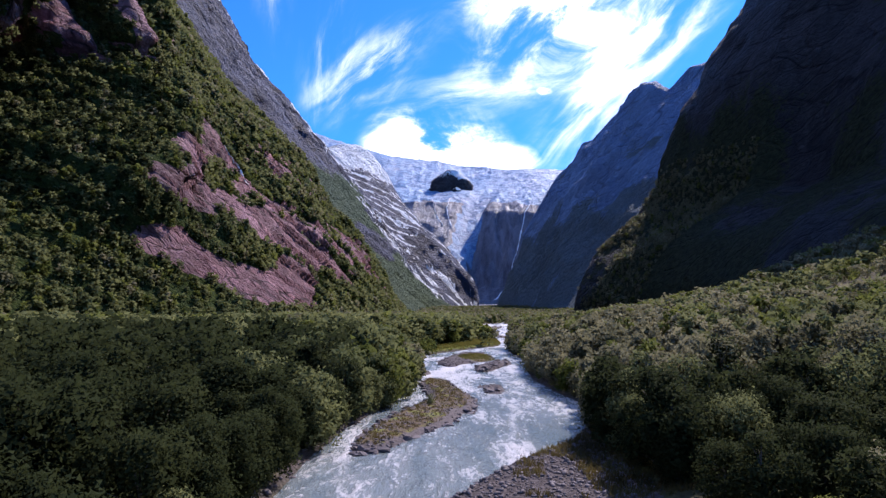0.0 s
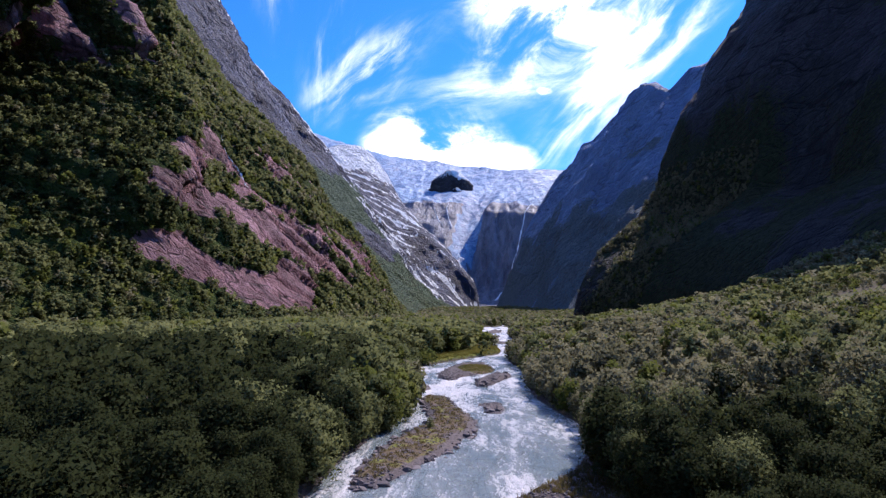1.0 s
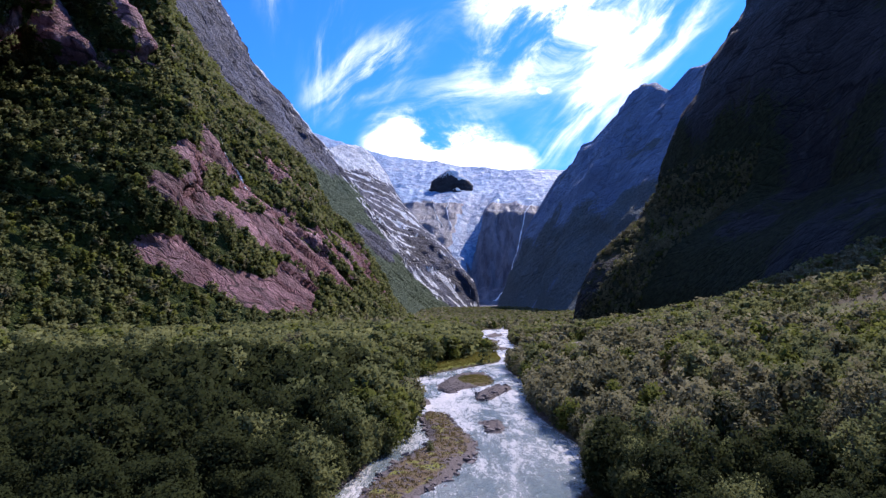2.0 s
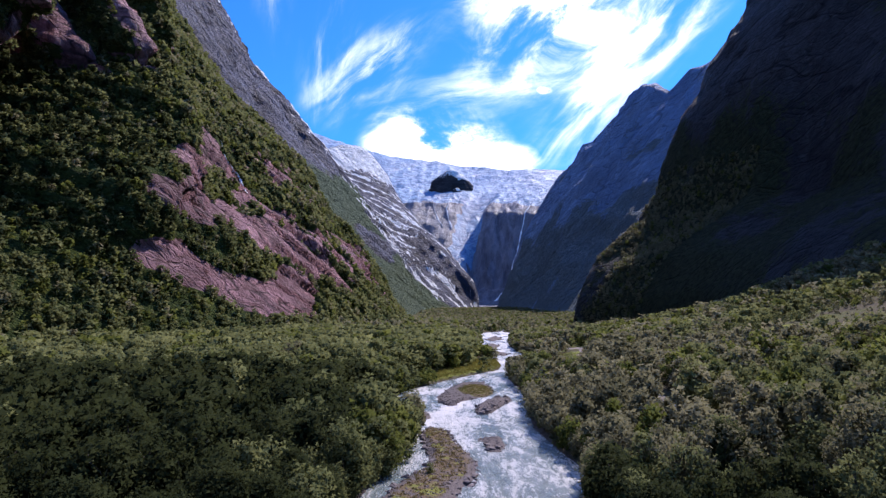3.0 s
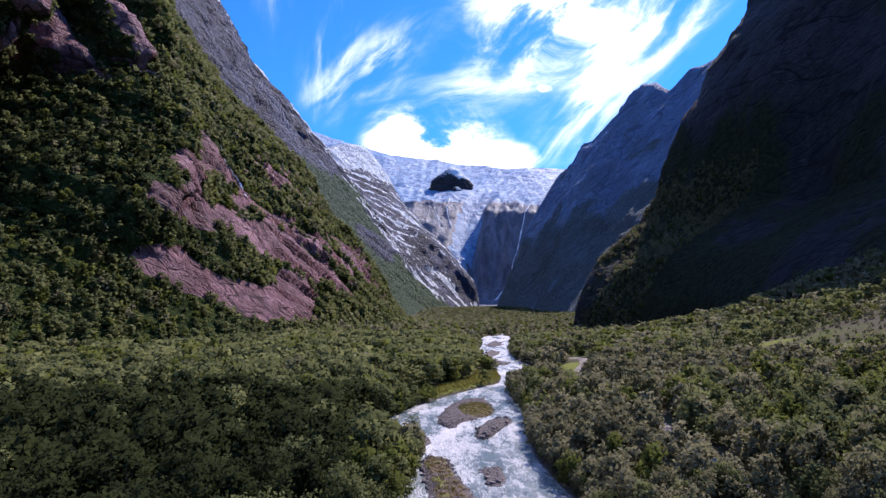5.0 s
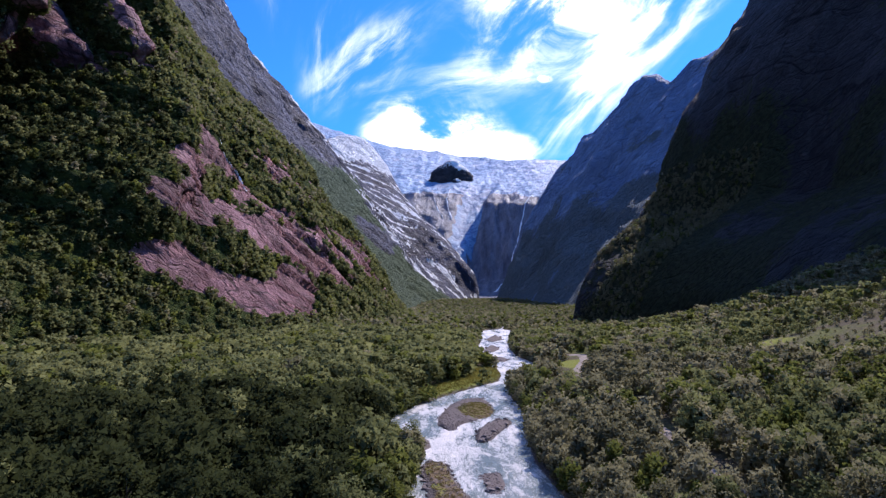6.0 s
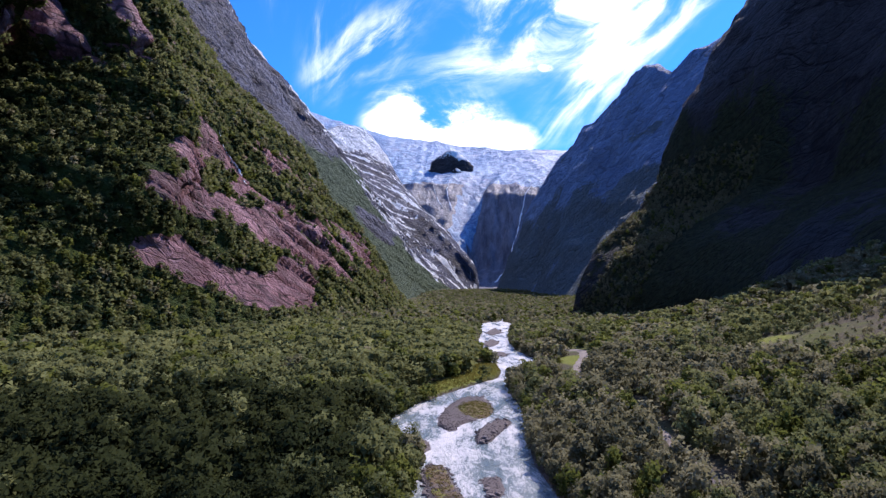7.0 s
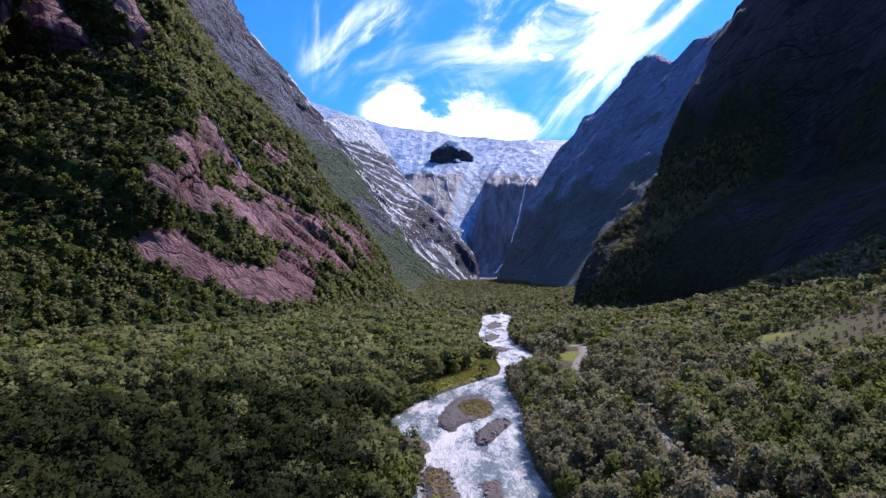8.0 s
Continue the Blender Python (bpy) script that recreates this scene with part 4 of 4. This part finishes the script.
# ---- trees ----
def crown_tris(count, size, seed, radius=0.34, low=0.12):
    """Leaves of a tree of height 1: triangles (count, 3, 3) in clumps round uneven limbs."""
    r = np.random.default_rng(seed)
    k = 26
    h = r.uniform(low + 0.12, 0.86, k)
    ang = r.uniform(0, 2 * np.pi, k)
    out = radius * np.sqrt(np.clip(1 - ((h - 0.42) / 0.56) ** 2, 0.05, 1)) * r.uniform(0.35, 0.85, k)
    mid = np.stack([out * np.cos(ang), out * np.sin(ang), h], 1)
    mid[0] = (r.normal(0, 0.04), r.normal(0, 0.04), 0.86)
    rad = r.uniform(0.075, 0.165, k) * radius / 0.34
    which = r.choice(k, count, p=rad ** 2 / np.sum(rad ** 2))
    d = r.normal(size=(count, 3))
    d[:, 2] += 0.35
    d /= np.linalg.norm(d, axis=1, keepdims=True)
    c = mid[which] + d * (rad[which] * r.uniform(0.45, 1.12, count) * np.where(r.random(count) > 0.84, r.uniform(1.1, 1.6, count), 1))[:, None] * (1, 1, 1.15)
    n = d * 0.6 + r.normal(0, 0.55, (count, 3)) + (0, 0, 0.25)
    n /= np.linalg.norm(n, axis=1, keepdims=True)
    a = np.cross(n, r.normal(size=(count, 3)))
    a /= np.linalg.norm(a, axis=1, keepdims=True)
    b = np.cross(n, a)
    s = (size * r.uniform(0.6, 1.25, count))[:, None]
    soft = d + r.normal(0, 0.45, (count, 3)) + 0.8 * (c - (0, 0, 0.4)) / radius * (1, 1, 0.6) + (0, 0, 0.55)
    soft /= np.linalg.norm(soft, axis=1, keepdims=True)
    return np.stack([c + a * s * 0.62, c - a * s * 0.30 + b * s * 0.42, c - a * s * 0.30 - b * s * 0.42], 1), mid, np.repeat(soft, 3, 0)


def tube(pts, radii, sides=6):
    pts, out = np.asarray(pts, float), []
    ang = np.linspace(0, 2 * np.pi, sides, endpoint=False)
    for p, r in zip(pts, radii):
        out.append(p + r * np.stack([np.cos(ang), np.sin(ang), 0 * ang], 1))
    V = np.concatenate(out)
    i, j = np.meshgrid(np.arange(len(pts) - 1), np.arange(sides), indexing="ij")
    a, b = i * sides + j, i * sides + (j + 1) % sides
    return V, np.stack([a, b, b + sides, a + sides], -1).reshape(-1, 4)


def trunk_mesh(seed, mid):
    """A tapered stem with limbs that reach the clumps of leaves, height 1."""
    r = np.random.default_rng(seed)
    V, F, n = [], [], 0
    zs = np.linspace(-0.05, 0.84, 7)
    bend = np.cumsum(r.normal(0, 0.012, (7, 2)), 0)
    stem = np.stack([bend[:, 0], bend[:, 1], zs], 1)
    lines = [(stem, np.linspace(0.020, 0.004, 7))]
    for m in mid[1:10]:
        z0 = max(0.08, m[2] - 0.22)
        base = np.array((np.interp(z0, zs, stem[:, 0]), np.interp(z0, zs, stem[:, 1]), z0))
        lines.append((np.stack([base, base * 0.5 + m * 0.5 + (0, 0, 0.03), m]), (0.009, 0.006, 0.003)))
    for pts, rad in lines:
        v, f = tube(pts, rad)
        V.append(v)
        F.append(f + n)
        n += len(v)
    return mesh_of("trunk", np.concatenate(V), np.concatenate(F), BARK, shade=True)


LEAVES = [LEAF_GREEN, LEAF_FRESH, LEAF_GREY, LEAF_SHADED]
SHAPES = [dict(radius=0.35, low=0.0), dict(radius=0.31, low=0.02), dict(radius=0.42, low=-0.03), dict(radius=0.38, low=0.0)]


def crown_set(count, size, seeds):
    return [crown_tris(count, size, s, **SHAPES[s % 4]) for s in seeds]


NEAR, MID = crown_set(5400, 0.036, range(10, 14)), crown_set(1900, 0.058, range(20, 24))
LOD1 = crown_set(430, 0.108, range(24, 30))
LOD2, LOD3, LOD4 = crown_set(215, 0.142, range(30, 36)), crown_set(82, 0.235, range(40, 46)), crown_set(24, 0.42, range(50, 54))
LODS = crown_set(64, 0.26, range(60, 66))
CROWN_MESH = {}


def tree_parts(level, shape, leaf):
    """Shared meshes of one kind of tree."""
    key = (level, shape, leaf)
    if key not in CROWN_MESH:
        tris, mid, soft = (NEAR, MID)[level][shape]
        CROWN_MESH[key] = mesh_of("crown", tris.reshape(-1, 3), np.arange(tris.shape[0] * 3).reshape(-1, 3), LEAVES[leaf], shade=True, normals=soft)
        if (level, shape) not in CROWN_MESH:
            CROWN_MESH[level, shape] = trunk_mesh(60 + shape + 4 * level, mid)
    return CROWN_MESH[level, shape], CROWN_MESH[key]


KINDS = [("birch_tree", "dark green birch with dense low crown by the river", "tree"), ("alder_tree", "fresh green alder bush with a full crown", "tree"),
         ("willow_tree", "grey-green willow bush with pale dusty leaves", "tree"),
         ("birch_tree", "birch in dense wood with shade painted into its dark green leaves", "tree")]


def plant(x, y, z, height, level, shape, leaf):
    trunk, crown = tree_parts(level, shape, leaf)
    root = new(KINDS[leaf][0])
    root.empty_display_size = 0.5
    root.matrix_world = pose(x, y, z - 0.1, 0, 0, rng.uniform(0, 360)) @ Matrix.Diagonal((height * rng.uniform(0.9, 1.15), height * rng.uniform(0.9, 1.15), height, 1))
    part("trunk", trunk, root)
    part("crown", crown, root)
    return tagged(root, KINDS[leaf][1], KINDS[leaf][2], "riverside trees")


def leaf_kind(x, y, u):
    """Which tree grows where: willows on the right-hand slope, birch and alder by patches, birch with shade-dark leaves
    in the near woods.
    """
    patch = fbm(np.stack([x, y, 0 * x], 1), 24, 3, seed=51)
    grey = np.where(x > 14, 0.42 + 0.9 * patch, 0.1 * patch)
    fresh = 0.20 - 0.12 * (1 - smooth(y, 60, 90)) + 0.5 * fbm(np.stack([x, y, 0 * x + 9], 1), 18, 3, seed=52)
    # near woods where darker leaves stand in for the shade lying there
    shade_mask = np.maximum(smooth(-x, 7, 20) * (1 - smooth(y + 14 * patch, 105, 150)), 0.9 * smooth(x, 10, 16) * (1 - smooth(y + 10 * patch, 46, 62)))
    shade_mask = np.maximum(shade_mask, smooth(-x, 8, 12) * (1 - smooth(y, 50, 64)))
    grey = grey * (1 - 0.8 * smooth(112 - y, 0, 22) * smooth(x, 32, 55))
    # far off, more of the pale leaves, to lighten the wood like haze
    grey = np.where(y > 420, 0.55, grey)
    kind = np.where(u < grey, 2, np.where(u < grey + fresh, 1, 0))
    return np.where((u * 7.3) % 1 < 0.95 * shade_mask, 3, kind)


def scatter(y0, y1, gap, span):
    """Jittered places for trees on the valley floor, off the water, trail and meadows."""
    ys = np.arange(y0, y1, gap)
    xs = np.arange(-span, span, gap)
    X, Y = np.meshgrid(xs, ys)
    X, Y = X.ravel() + rng.uniform(-0.48, 0.48, X.size) * gap, Y.ravel() + rng.uniform(-0.48, 0.48, Y.size) * gap
    rim = np.arange(max(y0, 36), min(y1, 330), 1.5 if y1 < 100 else 2.2)
    if len(rim):                                   # bushes that lean over the water's edge
        X = np.concatenate([X, left_bank(rim) - np.where(rim < 60, 1.1, 0.45) + rng.normal(0, 0.3, len(rim)), np.where(rim < 57, np.maximum(right_bank(rim), 13.3), right_bank(rim)) + 1.1 + rng.normal(0, 0.3, len(rim))])
        Y = np.concatenate([Y, rim + rng.normal(0, 0.4, len(rim)), rim + rng.normal(0, 0.4, len(rim))])
    shore = np.where(Y < 57, np.maximum(right_bank(Y), 13.3), right_bank(Y))
    dry = (X < left_bank(Y) + np.where(Y < 60, -0.6, 0.1)) | (X > shore + 0.7)
    off = X - trail_x(Y)
    open_side = np.where(((Y > 80) & (Y < 112)) | ((Y > 117) & (Y < 146)) | (Y > 158), np.where(Y > 150, 5.0, 3.1), 2.0)
    open_trail = (off < np.where(Y > 188, 3.2, 2.0)) & (off > -open_side - np.where(Y > 188, 1.5, 0.1)) & (Y < 262)
    view = np.abs(X) < 7 + 0.79 * np.maximum(Y, 0)
    ok = dry & ~open_trail & (meadow_mask(X, Y) < 0.4) & view
    ok &= (X > -66 - lerp(Y, LEFT_SHIFT)) & (X < np.where(Y > 560, np.where(Y > 1100, 250, 330), 122 + lerp(Y, RIGHT_SHIFT)))
    return X[ok], Y[ok]


def tree_height(x, y, u):
    base = np.where(x > 14, 5.0, 6.2) * (1 + 0.22 * fbm(np.stack([x, y, 0 * x], 1), 16, 3, seed=61))
    edge = np.minimum(np.abs(x - left_bank(y)), np.abs(x - right_bank(y)))
    base = base * (1 - 0.42 * (1 - smooth(np.hypot((x - 118) / 40, (y - 180 - 0.4 * (x - 118)) / 22), 0.6, 1.1)))
    base = base * (1 - 0.66 * (1 - smooth(np.hypot((x - 104) / 32, (y - 158) / 24), 0.6, 1.1)))
    base = base * (1 - 0.55 * (1 - smooth(np.hypot((x - 35) / 12, (y - 214) / 36), 0.7, 1.1)))
    base = base * np.where((x > -17) & (x < 0) & (y > 97) & (y < 128), 0.5, 1)
    return base * (0.62 + 0.76 * u) * (0.72 + 0.28 * smooth(edge, 0.5, 4))


def batch(name, X, Y, Z, Hh, leaf, lod, label, wide=1.0):
    """A wood of many trees in one mesh."""
    V, M, S = [], [], []
    which = rng.integers(len(lod), size=len(X))
    ang = rng.uniform(0, 2 * np.pi, len(X))
    for i, (tris, _, soft) in enumerate(lod):
        pick = np.flatnonzero(which == i)
        c, s = np.cos(ang[pick])[:, None], np.sin(ang[pick])[:, None]
        t = tris.reshape(1, -1, 3)
        hh = Hh[pick][:, None]
        v = np.stack([(t[..., 0] * c - t[..., 1] * s) * hh * wide + X[pick][:, None], (t[..., 0] * s + t[..., 1] * c) * hh * wide + Y[pick][:, None],
                      t[..., 2] * hh + Z[pick][:, None] - 0.15], -1)
        V.append(v.reshape(-1, 3))
        n = soft[None]
        S.append(np.stack([n[..., 0] * c - n[..., 1] * s, n[..., 0] * s + n[..., 1] * c, n[..., 2] + 0 * c], -1).reshape(-1, 3))
        M.append(np.repeat(leaf[pick], tris.shape[0]))
    V = np.concatenate(V)
    return tagged(new(name, mesh_of(name, V, np.arange(len(V)).reshape(-1, 3), LEAVES, np.concatenate(M), True, np.concatenate(S))), label, "forest", kind="stuff")


# the nearest trees one by one
X, Y = scatter(15, 92, 3.1, 100)
order = np.argsort(np.hypot(X, Y))
X, Y = X[order], Y[order]
U = rng.random(len(X))
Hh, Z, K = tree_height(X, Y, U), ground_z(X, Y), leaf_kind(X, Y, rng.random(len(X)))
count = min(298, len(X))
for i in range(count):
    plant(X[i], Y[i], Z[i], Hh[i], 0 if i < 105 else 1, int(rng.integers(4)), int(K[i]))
plant(-5.4, 103.5, 0.2, 5.6, 1, 0, 0)
plant(-1.6, 70.0, 0.25, 1.5, 1, 2, 0)
rest = slice(count, None)
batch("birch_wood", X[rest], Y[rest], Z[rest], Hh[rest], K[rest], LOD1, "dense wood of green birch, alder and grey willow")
for y0, y1, gap, lod, wide in ((92, 118, 3.4, LOD1, 1.08), (118, 190, 3.7, LOD2, 1.15), (190, 420, 4.4, LOD3, 1.25), (420, 1250, 6.5, LOD4, 1.45), (1250, 2360, 11, LOD4, 2.2)):
    X, Y = scatter(y0, y1, gap, 330)
    Hh = tree_height(X, Y, rng.random(len(X)))
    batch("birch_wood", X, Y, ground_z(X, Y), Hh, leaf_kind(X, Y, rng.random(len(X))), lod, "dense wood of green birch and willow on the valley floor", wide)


def clothe(P, mask, count, y0, y1, z1, lod, tall, name, label, grey=0.05, shady=0.0):
    """Scrub on a hillside grid, by area, where its turf is."""
    A = P[:-1, :-1]
    du, dv = P[1:, :-1] - A, P[:-1, 1:] - A
    area = np.linalg.norm(np.cross(du, dv), axis=-1)
    w = area * smooth(mask[:-1, :-1], 0.42, 0.75) * ((A[..., 1] > y0) & (A[..., 1] < y1) & (A[..., 2] < z1) & (A[..., 2] > 0.5))
    pick = rng.choice(w.size, count, p=(w / w.sum()).ravel())
    spot = A.reshape(-1, 3)[pick] + du.reshape(-1, 3)[pick] * rng.random((count, 1)) + dv.reshape(-1, 3)[pick] * rng.random((count, 1))
    u = rng.random(count)
    leaf = np.where(u < grey, 2, np.where(u < grey + 0.15, 1, 0))
    # shady: share of leaves painted darker, for shade on the near slope
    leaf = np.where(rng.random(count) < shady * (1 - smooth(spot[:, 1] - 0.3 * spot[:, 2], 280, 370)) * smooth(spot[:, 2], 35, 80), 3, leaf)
    return batch(name, spot[:, 0], spot[:, 1], spot[:, 2] - 0.4, tall * rng.uniform(0.6, 1.35, count), leaf, lod, label, 1.25)


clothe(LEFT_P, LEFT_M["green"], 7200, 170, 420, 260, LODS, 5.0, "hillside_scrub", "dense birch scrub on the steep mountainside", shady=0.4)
clothe(LEFT_P, LEFT_M["green"], 13000, 380, 880, 420, LOD4, 5.6, "hillside_scrub", "birch scrub between the rock slabs", 0.12)
# mostly pale leaves here, painting in the sun that misses the shoulder
clothe(RIGHT_P, RIGHT_M["green"], 2600, 470, 640, 150, LODS, 3.4, "hillside_scrub", "scrub on the shoulder below the dark wall, its pale leaves standing in for sun", 0.85)
